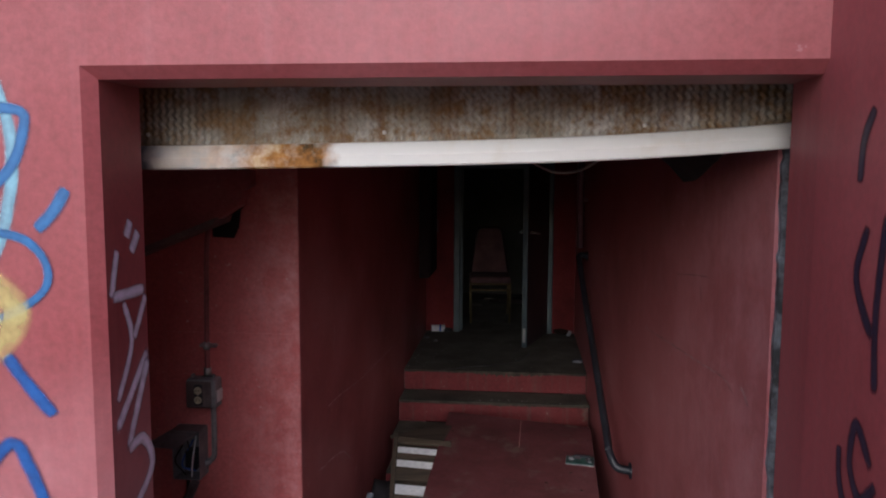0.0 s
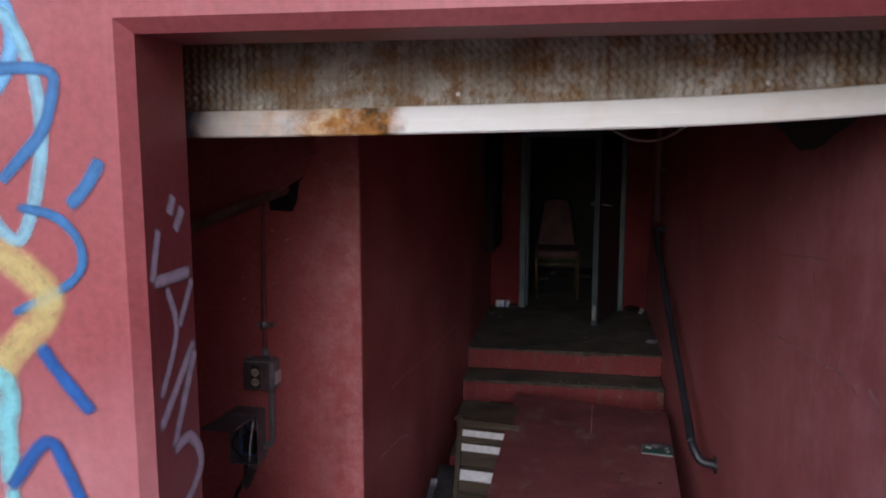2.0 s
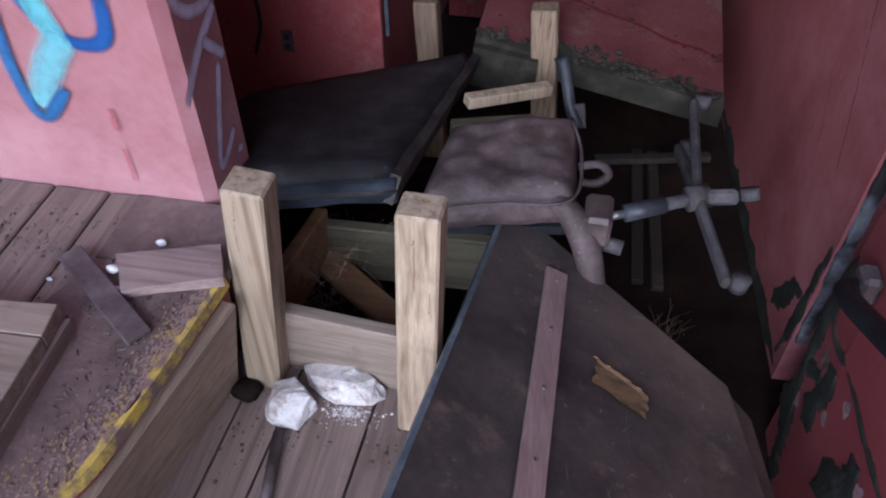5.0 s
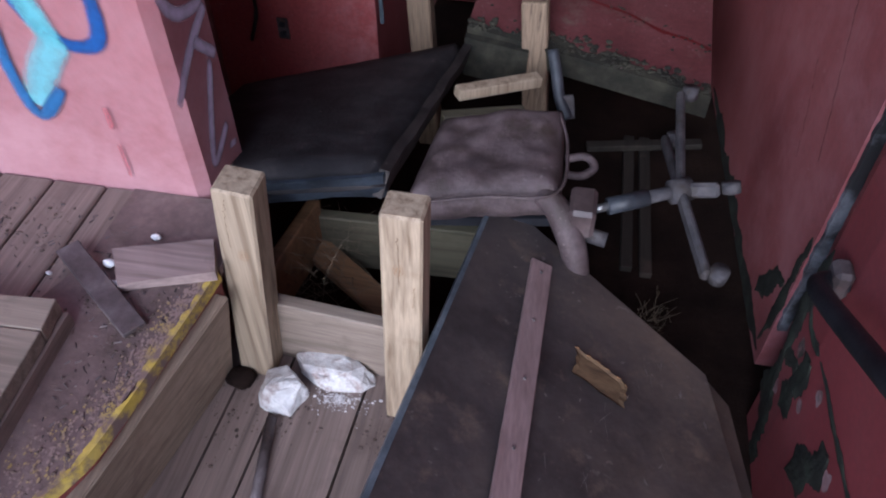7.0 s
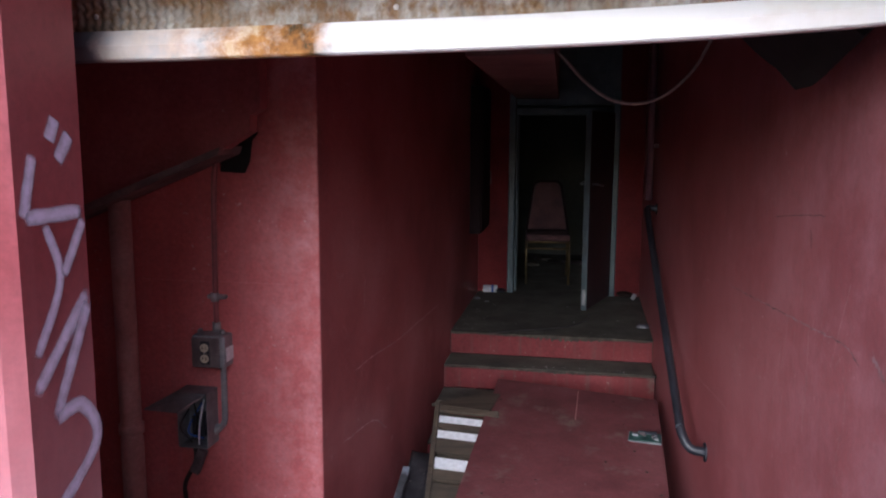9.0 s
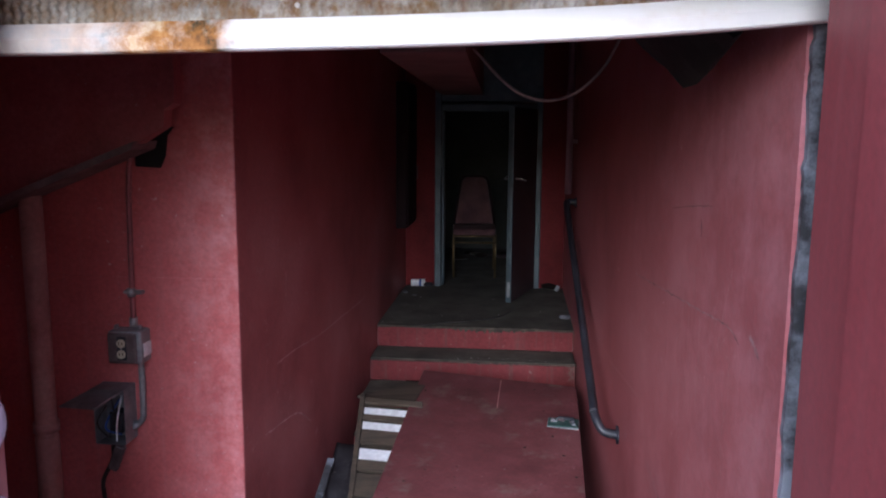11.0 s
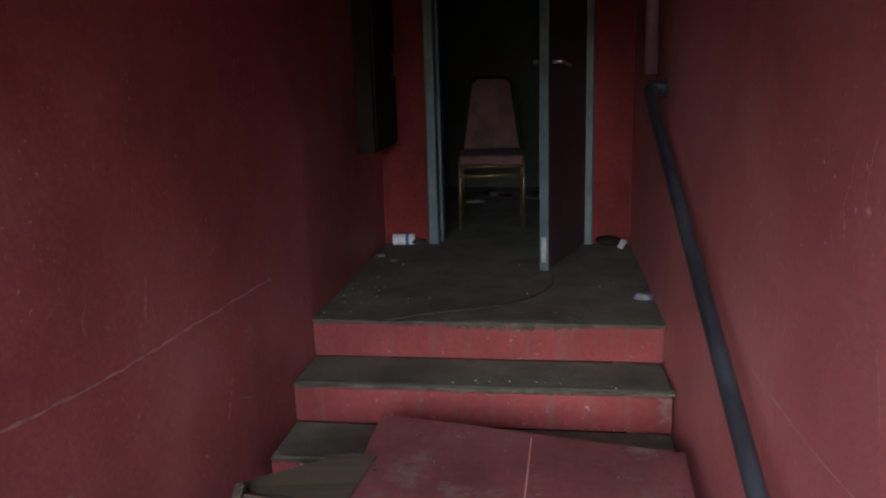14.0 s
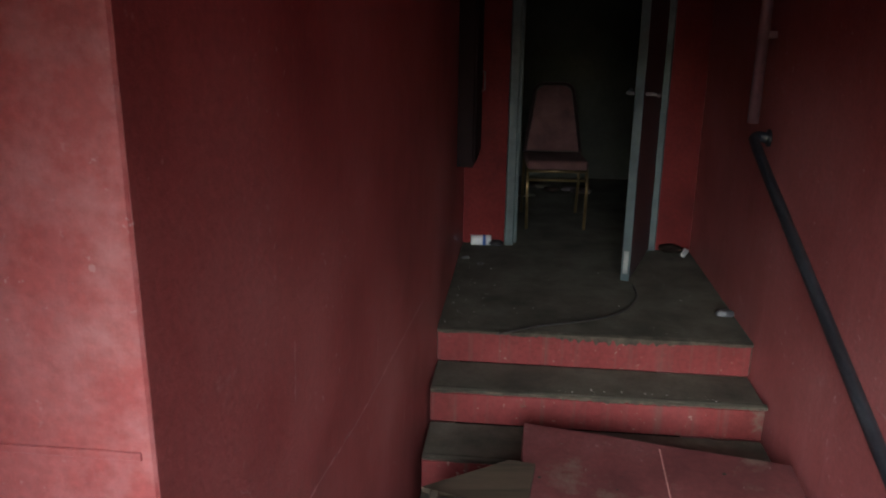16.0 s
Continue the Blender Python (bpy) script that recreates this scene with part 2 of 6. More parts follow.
def part(name, bm, material, parent, label="", smooth=False):
    ob = new(name, finish(bm, name, material, smooth))
    if parent is not None:
        ob.parent = parent
        ob.matrix_parent_inverse = parent.matrix_world.inverted() if parent.type != "EMPTY" else Matrix.Identity(4)
    if label:
        ob["label"] = label
    return ob


def thing(name, label, category, group="", m=None):
    e = new(name)
    if m is not None:
        e.matrix_world = m
    return tagged(e, label, category, group)


def solo(name, bm, material, label, category, group="", smooth=False, m=None, kind=""):
    ob = new(name, finish(bm, name, material, smooth))
    if m is not None:
        ob.matrix_world = m
    return tagged(ob, label, category, group, kind)


def setting(name, bm, material, label="", category=""):
    return tagged(new(name, finish(bm, name, material)), label, category, kind="structure")


def box(x0, x1, y0, y1, z0, z1, bevel=0.0, bm=None, m=None, seg=1):
    bm = bm or bmesh.new()
    g = bmesh.ops.create_cube(bm, size=1)["verts"]
    for v in g:
        v.co = Vector((x0 + (v.co.x + 0.5) * (x1 - x0), y0 + (v.co.y + 0.5) * (y1 - y0), z0 + (v.co.z + 0.5) * (z1 - z0)))
    if bevel:
        es = list({e for v in g for e in v.link_edges})
        r = bmesh.ops.bevel(bm, geom=es, offset=bevel, segments=seg, affect="EDGES", profile=0.5)
        g = list({v for f in r["faces"] for v in f.verts} | {v for v in g if v.is_valid})
    if m is not None:
        bmesh.ops.transform(bm, matrix=m, verts=[v for v in g if v.is_valid])
    return bm


def prism(profile, axis, a, b, bm=None):
    """A polygon drawn in the two other axes (in xyz order), pushed along axis from a to b."""
    bm = bm or bmesh.new()
    i = "xyz".index(axis)
    def at(p, w):
        q = list(p)
        q.insert(i, w)
        return Vector(q)
    lo = [bm.verts.new(at(p, a)) for p in profile]
    hi = [bm.verts.new(at(p, b)) for p in profile]
    bm.faces.new(lo)
    bm.faces.new(list(reversed(hi)))
    n = len(profile)
    for k in range(n):
        bm.faces.new((lo[k], hi[k], hi[(k + 1) % n], lo[(k + 1) % n]))
    return bm


def tube(points, r, sides=12, bm=None, closed=False, radii=None):
    """A pipe along a line of points."""
    bm = bm or bmesh.new()
    pts = [Vector(p) for p in points]
    up = Vector((0.13, 0.31, 0.94))
    rings = []
    for k, p in enumerate(pts):
        d = (pts[min(k + 1, len(pts) - 1)] - pts[max(k - 1, 0)]).normalized()
        if abs(d.dot(up)) > 0.95:
            up = Vector((0.9, 0.3, 0.2))
        s = d.cross(up).normalized()
        u = s.cross(d).normalized()
        rr = radii[k] if radii else r
        rings.append([bm.verts.new(p + (s * math.cos(a) + u * math.sin(a)) * rr) for a in [2 * math.pi * q / sides for q in range(sides)]])
    for a, b in zip(rings, rings[1:]):
        for q in range(sides):
            bm.faces.new((a[q], a[(q + 1) % sides], b[(q + 1) % sides], b[q]))
    bm.faces.new(list(reversed(rings[0])))
    bm.faces.new(rings[-1])
    return bm


def curve_points(ctrl, n=8):
    """Points of a smooth line through the control points."""
    c = [Vector(p) for p in ctrl]
    c = [c[0] * 2 - c[1]] + c + [c[-1] * 2 - c[-2]]
    out = []
    for k in range(1, len(c) - 2):
        for q in range(n):
            t = q / n
            a, b, d, e = c[k - 1], c[k], c[k + 1], c[k + 2]
            out.append(0.5 * ((2 * b) + (d - a) * t + (2 * a - 5 * b + 4 * d - e) * t * t + (3 * b - a - 3 * d + e) * t ** 3))
    out.append(c[-2])
    return out


def plank(a, b, w, h, up=(0, 0, 1), bevel=0.003, bm=None, jitter=0.0):
    """A bar from a to b with width w (across up) and height h (along up), centred."""
    a, b = Vector(a), Vector(b)
    d = b - a
    L = d.length
    y = d.normalized()
    x = y.cross(Vector(up)).normalized()
    z = x.cross(y)
    m = Matrix.Translation((a + b) / 2) @ Matrix((x, y, z)).transposed().to_4x4()
    bm = box(-w / 2, w / 2, -L / 2, L / 2, -h / 2, h / 2, bevel, bm, m)
    return bm


def slab(c0, c1, c2, c3, thick, bevel=0.0, cuts=0, rough=0.0, seed=1):
    """A thick sheet whose top has the four corners given, in order round it."""
    bm = bmesh.new()
    c = [Vector(p) for p in (c0, c1, c2, c3)]
    n = (c[1] - c[0]).cross(c[3] - c[0]).normalized()
    if n.z < 0:
        n = -n
    N = cuts + 2
    top = {}
    for i in range(N):
        for j in range(N):
            u, v = i / (N - 1), j / (N - 1)
            p = (c[0] * (1 - u) + c[1] * u) * (1 - v) + (c[3] * (1 - u) + c[2] * u) * v
            top[i, j] = bm.verts.new(p)
    fs = [bm.faces.new((top[i, j], top[i + 1, j], top[i + 1, j + 1], top[i, j + 1])) for i in range(N - 1) for j in range(N - 1)]
    r = bmesh.ops.extrude_face_region(bm, geom=fs)
    vs = [g for g in r["geom"] if isinstance(g, bmesh.types.BMVert)]
    bmesh.ops.translate(bm, vec=-n * thick, verts=vs)
    if rough:
        for v in bm.verts:
            v.co += noise.noise_vector(v.co * 9 + Vector((seed, 0, 0))) * rough
    if bevel:
        bmesh.ops.recalc_face_normals(bm, faces=bm.faces)
        es = [e for e in bm.edges if e.is_manifold and e.calc_face_angle(0) > 0.6]
        bmesh.ops.bevel(bm, geom=es, offset=bevel, segments=2, affect="EDGES", profile=0.5)
    return bm


# ---- the large structure ----
XL, XR = 0.012, 1.368            # corridor walls
Y_BOX = 1.67                  # front face of the wall with the outlets
Y_DOOR = 5.38                 # wall at the end of the landing
Z_LAND, RISE, RUN = 0.065, 0.155, 0.27
Z_PIT = -0.92

# facade with a chamfered opening
OX0, OX1, OZ = -0.10, 1.488, 1.745
Y_F = 0.06                    # street face of the facade
bm = bmesh.new()
def ring(y, x0, x1, z0, z1):
    return [bm.verts.new((x0, y, z0)), bm.verts.new((x1, y, z0)), bm.verts.new((x1, y, z1)), bm.verts.new((x0, y, z1))]
ch = 0.028
outer = ring(Y_F, -7, 8, -1.0, 6)
r1 = ring(Y_F, OX0 - ch, OX1, -1.0, OZ + ch)
r2 = ring(Y_F + ch, OX0, OX1, -1.0, OZ)
r3 = ring(0.28, OX0, OX1, -1.0, OZ)
back = ring(0.28, -7, 8, -1.0, 6)
for a, b in ((outer, r1), (r1, r2), (r2, r3), (r3, back)):
    for k in (1, 2, 3):
        bm.faces.new((a[k], a[(k + 1) % 4], b[(k + 1) % 4], b[k]))
for k in (1, 2, 3):
    bm.faces.new((outer[k], outer[(k + 1) % 4], back[(k + 1) % 4], back[k]))
setting("wall_south", bm, RED, "faded red rendered street facade with graffiti, low glare painted into its colour", "wall")

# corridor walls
setting("wall_east", prism([(1.53, 0.50), (1.352, 4.0), (1.352, 8.0), (1.8, 8.0), (1.8, 0.284), (1.66, 0.284), (1.66, 0.50)], "z", -1.0, 3.2), RED_EAST, "scuffed red painted corridor wall, street light painted in near the opening", "wall")
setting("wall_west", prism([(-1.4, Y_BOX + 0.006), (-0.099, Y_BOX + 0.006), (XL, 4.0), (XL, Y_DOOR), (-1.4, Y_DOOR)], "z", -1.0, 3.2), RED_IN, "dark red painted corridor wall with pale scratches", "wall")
setting("wall_west_front", prism([(-1.4, Y_BOX), (-0.103, Y_BOX), (-0.100, Y_BOX + 0.0055), (-1.4, Y_BOX + 0.0055)], "z", -1.0, 3.2), RED_WEST, "red painted wall end with outlet boxes, its corner rubbed pale and coloured as lit", "wall")
setting("wall_recess", box(-1.4, -1.2, 0.284, Y_BOX, -1.0, 3.2), RED_IN, "dark red side wall of the recess", "wall")
setting("wall_return", box(1.486, 1.8, -1.8, 0.10, -1.0, 3.0), RED_SIDE, "red painted side wall with black graffiti", "wall")
setting("ceiling", box(-1.4, XR + 0.3, 0.50, Y_DOOR + 2.4, 2.35, 2.5), RED_IN, "dark red ceiling", "ceiling")
# wall with the doorway at the end of the landing
DX0, DX1, DZ = 0.318, 1.095, 1.57
setting("wall_north_left", box(XL, DX0 - 0.05, Y_DOOR, Y_DOOR + 0.12, Z_LAND, 2.35), RED_NORTH, "red wall beside the inner door, darkened for shade", "wall")
setting("wall_north_right", box(DX1 + 0.05, XR, Y_DOOR, Y_DOOR + 0.12, Z_LAND, 2.35), RED_NORTH, "red wall beside the inner door, darkened for shade", "wall")
setting("wall_north_top", box(DX0 - 0.05, DX1 + 0.05, Y_DOOR, Y_DOOR + 0.12, DZ + 0.05, 2.35), STEEL_BLUE, "dark blue-grey panel over the inner door", "wall")
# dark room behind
setting("wall_room_back", box(-1.0, XR, Y_DOOR + 2.2, Y_DOOR + 2.35, 0, 2.35), DARK, "dark greenish back wall", "wall")
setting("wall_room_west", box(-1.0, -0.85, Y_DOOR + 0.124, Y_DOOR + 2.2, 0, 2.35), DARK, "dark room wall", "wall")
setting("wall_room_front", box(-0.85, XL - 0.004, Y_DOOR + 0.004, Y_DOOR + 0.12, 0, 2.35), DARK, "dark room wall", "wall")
# floors
setting("landing_floor", box(XL, XR - 0.012, 4.0, Y_DOOR + 2.2, Z_LAND - 0.15, Z_LAND, 0.006), CONCRETE, "grimy concrete landing", "floor")
setting("room_floor", box(-0.85, XL - 0.004, Y_DOOR + 0.124, Y_DOOR + 2.2, Z_LAND - 0.15, Z_LAND), CONCRETE, "grimy concrete floor", "floor")
setting("pit_floor", box(-1.2, 1.79, -2.2, 4.0, Z_PIT - 0.1, Z_PIT), EARTH, "littered pit floor, darkened for its shade", "floor")
setting("ground_east", box(1.804, 60, -2.2, Y_F - 0.004, -0.25, -0.05), STREET, "grey street ground", "ground")
setting("ground", box(-60, 60, -80, -2.2, -0.25, -0.05), STREET, "grey street ground", "ground")

# more surfaces
VINYL = mat("black_vinyl", (0.025, 0.023, 0.026), (0.012, 0.010, 0.011), (0.055, 0.048, 0.05), rough=0.66, big=8, fine=55, bump=0.45, spec=0.3,
            spots=(0.075, 0.060, 0.056), spot_at=(0.58, 0.78), spot_scale=7, specks=(0.15, 0.125, 0.115))
LEATHER = mat("dusty_mauve_leather", (0.110, 0.079, 0.083), (0.056, 0.039, 0.037), (0.165, 0.126, 0.130), rough=0.62, big=11, fine=75, bump=0.6,
              spots=(0.050, 0.034, 0.028), spot_at=(0.50, 0.68), spot_scale=12, specks=(0.27, 0.225, 0.22))
GREY_PLASTIC = mat("dusty_grey_plastic", (0.075, 0.069, 0.077), (0.036, 0.034, 0.040), (0.12, 0.108, 0.112), rough=0.78, big=14, fine=60, bump=0.4,
                   spots=(0.038, 0.028, 0.022), spot_at=(0.50, 0.64), spot_scale=11)
STEEL = mat("dull_steel", (0.45, 0.45, 0.45), rough=0.4, metal=0.8, big=10, fine=60)
PANEL = mat("dark_stained_panel", (0.070, 0.058, 0.058), (0.028, 0.023, 0.024), (0.125, 0.10, 0.09), rough=0.5, big=3.5, fine=35, bump=0.3,
            spots=(0.17, 0.125, 0.10), spot_at=(0.55, 0.72), spot_scale=9, specks=(0.28, 0.24, 0.225), worn=((0.20, 0.145, 0.112), (0.80, 1.10), 0, 3.0))
MOSSY = mat("mossy_broken_concrete", (0.026, 0.024, 0.016), (0.009, 0.009, 0.007), (0.055, 0.050, 0.034), rough=0.95, big=14, fine=60, bump=0.9)
WORN_VINYL = mat("scuffed_black_vinyl", (0.035, 0.029, 0.029), (0.016, 0.014, 0.015), (0.065, 0.052, 0.048), rough=0.6, big=9, fine=50, bump=0.5,
                 spots=(0.115, 0.088, 0.075), spot_at=(0.58, 0.72), spot_scale=16, specks=(0.24, 0.21, 0.19))
DIRT = mat("brown_dirt", (0.115, 0.08, 0.066), (0.06, 0.042, 0.034), (0.17, 0.125, 0.105), rough=0.95, big=20, fine=80)
SLEEVE = mat("dark_blue_grey_sleeve", (0.045, 0.05, 0.062), (0.025, 0.028, 0.035), (0.075, 0.08, 0.095), rough=0.5, big=12, fine=60)
SHINY_VINYL = mat("torn_shiny_vinyl", (0.03, 0.036, 0.048), (0.015, 0.018, 0.024), (0.06, 0.075, 0.10), rough=0.32, big=14, fine=50, bump=0.5)
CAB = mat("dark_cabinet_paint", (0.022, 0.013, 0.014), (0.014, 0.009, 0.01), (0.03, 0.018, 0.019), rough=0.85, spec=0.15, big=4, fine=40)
PANEL_EDGE = mat("blue_grey_panel_edge", (0.13, 0.16, 0.19), (0.08, 0.10, 0.12), (0.22, 0.26, 0.30), rough=0.5, big=9, fine=50)
SCUFF = mat("grey_scuff", (0.19, 0.165, 0.155), (0.11, 0.09, 0.085), (0.27, 0.24, 0.23), rough=0.8, big=20, fine=70)
PINKWOOD = wood("pinkish_batten", (0.34, 0.235, 0.23), (0.24, 0.155, 0.15), along="y", grain=25, dirt=(0.2, 0.13, 0.14), dirt_at=(0.64, 0.78))
ROTTEN = wood("rotten_board", (0.27, 0.20, 0.19), (0.13, 0.085, 0.08), along="x", grain=30, dirt=(0.1, 0.07, 0.06), dirt_at=(0.55, 0.7))
CRUMB = mat("crumbling_dark_edge", (0.06, 0.05, 0.038), (0.025, 0.022, 0.017), (0.11, 0.095, 0.072), rough=0.95, big=14, fine=60, bump=0.8)
# Lath timber blackened so that it carries the pit's shade
DARK_LATH = wood("shade_black_timber", (0.035, 0.03, 0.024), (0.018, 0.016, 0.013), along="y", grain=30)
DAMP = wood("damp_greenish_timber", (0.14, 0.125, 0.085), (0.07, 0.062, 0.04), along="x", grain=30, dirt=(0.06, 0.06, 0.035), dirt_at=(0.5, 0.7))
WARM = wood("orange_brown_timber", (0.30, 0.16, 0.075), (0.17, 0.085, 0.04), along="x", grain=30)
TORN = wood("torn_brown_wood", (0.19, 0.12, 0.062), (0.06, 0.036, 0.022), along="x", grain=30)
DECK_W = wood("pale_edge_timber", (0.33, 0.25, 0.19), (0.17, 0.12, 0.085), along="y", dirt=(0.15, 0.105, 0.08), dirt_at=(0.55, 0.72))
PINE_OLD = wood("weathered_post_timber", (0.27, 0.195, 0.13), (0.055, 0.034, 0.022), along="z", grain=62, twist=1.8)
OLD_DARK = wood("dark_weathered_timber", (0.05, 0.05, 0.055), (0.02, 0.02, 0.022), along="z", grain=28, dirt=(0.36, 0.39, 0.45), dirt_at=(0.47, 0.62))
CRATE = wood("mouldy_crate_timber", (0.085, 0.062, 0.042), (0.032, 0.023, 0.015), along="x", grain=30, dirt=(0.05, 0.04, 0.03), dirt_at=(0.5, 0.7))
PAPER = mat("white_card", (0.80, 0.80, 0.82), (0.7, 0.7, 0.73), (0.85, 0.85, 0.86), rough=0.8, big=6, fine=40, bump=0.05,
            spots=(0.2, 0.18, 0.17), spot_at=(0.7, 0.74), spot_scale=14)
STONE = mat("white_plaster_lump", (0.78, 0.76, 0.76), (0.6, 0.56, 0.56), (0.85, 0.84, 0.84), rough=0.9, big=10, fine=60, bump=0.6,
            spots=(0.42, 0.34, 0.32), spot_at=(0.52, 0.64), spot_scale=22)
YELLOW = mat("worn_yellow_paint", (0.52, 0.38, 0.06), (0.33, 0.23, 0.05), (0.60, 0.46, 0.12), rough=0.7, big=9, fine=50,
             spots=(0.17, 0.115, 0.105), spot_at=(0.46, 0.58), spot_scale=14)
SMEAR = mat("rubbed_yellow_paint", (0.38, 0.27, 0.09), (0.28, 0.19, 0.10), (0.46, 0.35, 0.14), rough=0.8, big=9, fine=50,
            spots=(0.26, 0.18, 0.165), spot_at=(0.40, 0.52), spot_scale=22)
RED_FACE = mat("red_sill_face", (0.26, 0.06, 0.062), (0.17, 0.04, 0.042), (0.32, 0.09, 0.09), rough=0.6, big=6, fine=50)
MAUVE = mat("dusty_mauve_sill", (0.175, 0.118, 0.113), (0.10, 0.068, 0.062), (0.25, 0.185, 0.17), rough=0.85, big=5, fine=50, bump=0.4,
            spots=(0.13, 0.09, 0.075), spot_at=(0.56, 0.68), spot_scale=8)
RUST = mat("rusty_dark_steel", (0.12, 0.095, 0.10), (0.06, 0.045, 0.045), (0.2, 0.17, 0.175), rough=0.65, metal=0.3, big=12, fine=60,
           spots=(0.2, 0.11, 0.07), spot_at=(0.56, 0.68), spot_scale=14)
BOX_GREY = mat("grey_box_metal", (0.25, 0.25, 0.265), (0.16, 0.16, 0.17), (0.34, 0.34, 0.35), rough=0.5, metal=0.3, big=10, fine=60)
BOX_BROWN = mat("brown_box_cover", (0.12, 0.085, 0.085), (0.07, 0.05, 0.05), (0.2, 0.16, 0.16), rough=0.4, big=10, fine=60)
IVORY = mat("ivory_socket", (0.62, 0.55, 0.40), rough=0.45, big=10, fine=60)
PINK_PIPE = mat("pinkish_drain_pipe", (0.50, 0.27, 0.24), (0.34, 0.16, 0.145), (0.56, 0.34, 0.30), rough=0.55, big=5, fine=50,
                spots=(0.2, 0.12, 0.09), spot_at=(0.6, 0.72), spot_scale=7)
RED_PIPE = mat("red_painted_conduit", (0.25, 0.07, 0.075), rough=0.5, big=9, fine=50)
MAUVE_PIPE = mat("mauve_painted_pipe", (0.15, 0.07, 0.085), rough=0.6, big=9, fine=50)
# Near black; also stands for shade in the shutter gap and the wall hole
NEAR_BLACK = mat("flat_near_black", (0.008, 0.008, 0.008), rough=1.0, big=4, fine=30)
GOLD = mat("brass_chair_tube", (0.22, 0.155, 0.07), (0.12, 0.08, 0.035), (0.29, 0.21, 0.10), rough=0.35, metal=0.8, big=10, fine=50)
MAROON = mat("maroon_seat_cloth", (0.095, 0.042, 0.042), (0.065, 0.028, 0.028), (0.125, 0.06, 0.06), rough=0.9, big=8, fine=120, bump=0.4)
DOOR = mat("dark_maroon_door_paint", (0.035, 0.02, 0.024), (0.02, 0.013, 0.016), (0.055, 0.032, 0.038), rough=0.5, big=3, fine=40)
SOFFIT = mat("brownish_soffit_board", (0.19, 0.105, 0.095), (0.12, 0.062, 0.056), (0.24, 0.14, 0.13), rough=0.8, big=3, fine=50)
CABLE_GREY = mat("grey_armoured_cable", (0.40, 0.34, 0.31), rough=0.5, metal=0.4, big=10, fine=80)
CABLE_BLACK = mat("black_rubber_cable", (0.03, 0.025, 0.025), rough=0.6, big=10, fine=80)
PCB = mat("green_circuit_board", (0.02, 0.06, 0.05), (0.012, 0.03, 0.028), (0.04, 0.11, 0.09), rough=0.4, big=40, fine=90)
SILVER = mat("silver_foil", (0.10, 0.10, 0.112), rough=0.45, metal=0.4, big=20, fine=80)
BLUE_LABEL = mat("blue_label", (0.05, 0.12, 0.42), rough=0.6, big=12, fine=60)
DUST = mat("white_powder", (0.70, 0.66, 0.66), (0.4, 0.34, 0.33), (0.8, 0.77, 0.77), rough=1.0, big=20, fine=80)
TWIG = mat("dry_grass", (0.17, 0.13, 0.085), rough=0.9, big=10, fine=60)
MOSS = mat("blackened_mossy_crust", (0.028, 0.03, 0.024), (0.015, 0.015, 0.014), (0.06, 0.075, 0.055), rough=0.8, big=14, fine=60, bump=0.8)
FLAKE = mat("flaking_pale_paint", (0.42, 0.25, 0.26), (0.2, 0.08, 0.085), (0.5, 0.4, 0.42), rough=0.6, big=12, fine=60,
            spots=(0.06, 0.06, 0.05), spot_at=(0.5, 0.6), spot_scale=8)


# spray paint: full in the middle of a stroke, thinning to nothing at its edges
def spray(name, color, rough=0.4, thin=1.0):
    m = bpy.data.materials.new(name)
    m.use_nodes = True
    nt = m.node_tree
    b = nt.nodes["Principled BSDF"]
    tc = nt.nodes.new("ShaderNodeTexCoord")
    at = nt.nodes.new("ShaderNodeAttribute")
    at.attribute_name = "cover"
    n = tex(nt, "ShaderNodeTexNoise", 30, 6, 0.7, tc.outputs["Object"])
    c = ramp(nt, n.outputs[0], [(0.3, tuple(v * 0.8 for v in color)), (0.7, tuple(min(1, v * 1.15) for v in color))]).outputs[0]
    nt.links.new(c, b.inputs["Base Color"])
    b.inputs["Roughness"].default_value = rough
    sub = nt.nodes.new("ShaderNodeMath")
    sub.operation = "MULTIPLY_ADD"
    nt.links.new(n.outputs[0], sub.inputs[0])
    sub.inputs[1].default_value = 0.5
    sub.inputs[2].default_value = -0.25
    ad = nt.nodes.new("ShaderNodeMath")
    ad.operation = "ADD"
    nt.links.new(at.outputs["Fac"], ad.inputs[0])
    nt.links.new(sub.outputs[0], ad.inputs[1])
    mr = nt.nodes.new("ShaderNodeMapRange")
    mr.inputs["From Min"].default_value = 0.12
    mr.inputs["From Max"].default_value = 0.95
    nt.links.new(ad.outputs[0], mr.inputs[0])
    mr.inputs["To Max"].default_value = thin
    nt.links.new(mr.outputs[0], b.inputs["Alpha"])
    return m


SPRAY = {
    "blue": spray("blue_spray", (0.035, 0.135, 0.33)),
    "blue_light": spray("light_blue_spray", (0.14, 0.34, 0.58)),
    "sky": spray("sky_blue_spray", (0.24, 0.50, 0.64), thin=0.72),
    "blue_deep": spray("deep_blue_spray", (0.018, 0.085, 0.30)),
    "yellow": spray("yellow_spray", (0.68, 0.60, 0.22), thin=0.5),
    "cyan": spray("cyan_spray", (0.20, 0.58, 0.66), thin=0.72),
    "faded_red": spray("dull_red_smear", (0.40, 0.09, 0.11), thin=0.55),
    "lavender": spray("lavender_spray", (0.62, 0.56, 0.74)),
    "black": spray("black_spray", (0.03, 0.025, 0.05)),
}


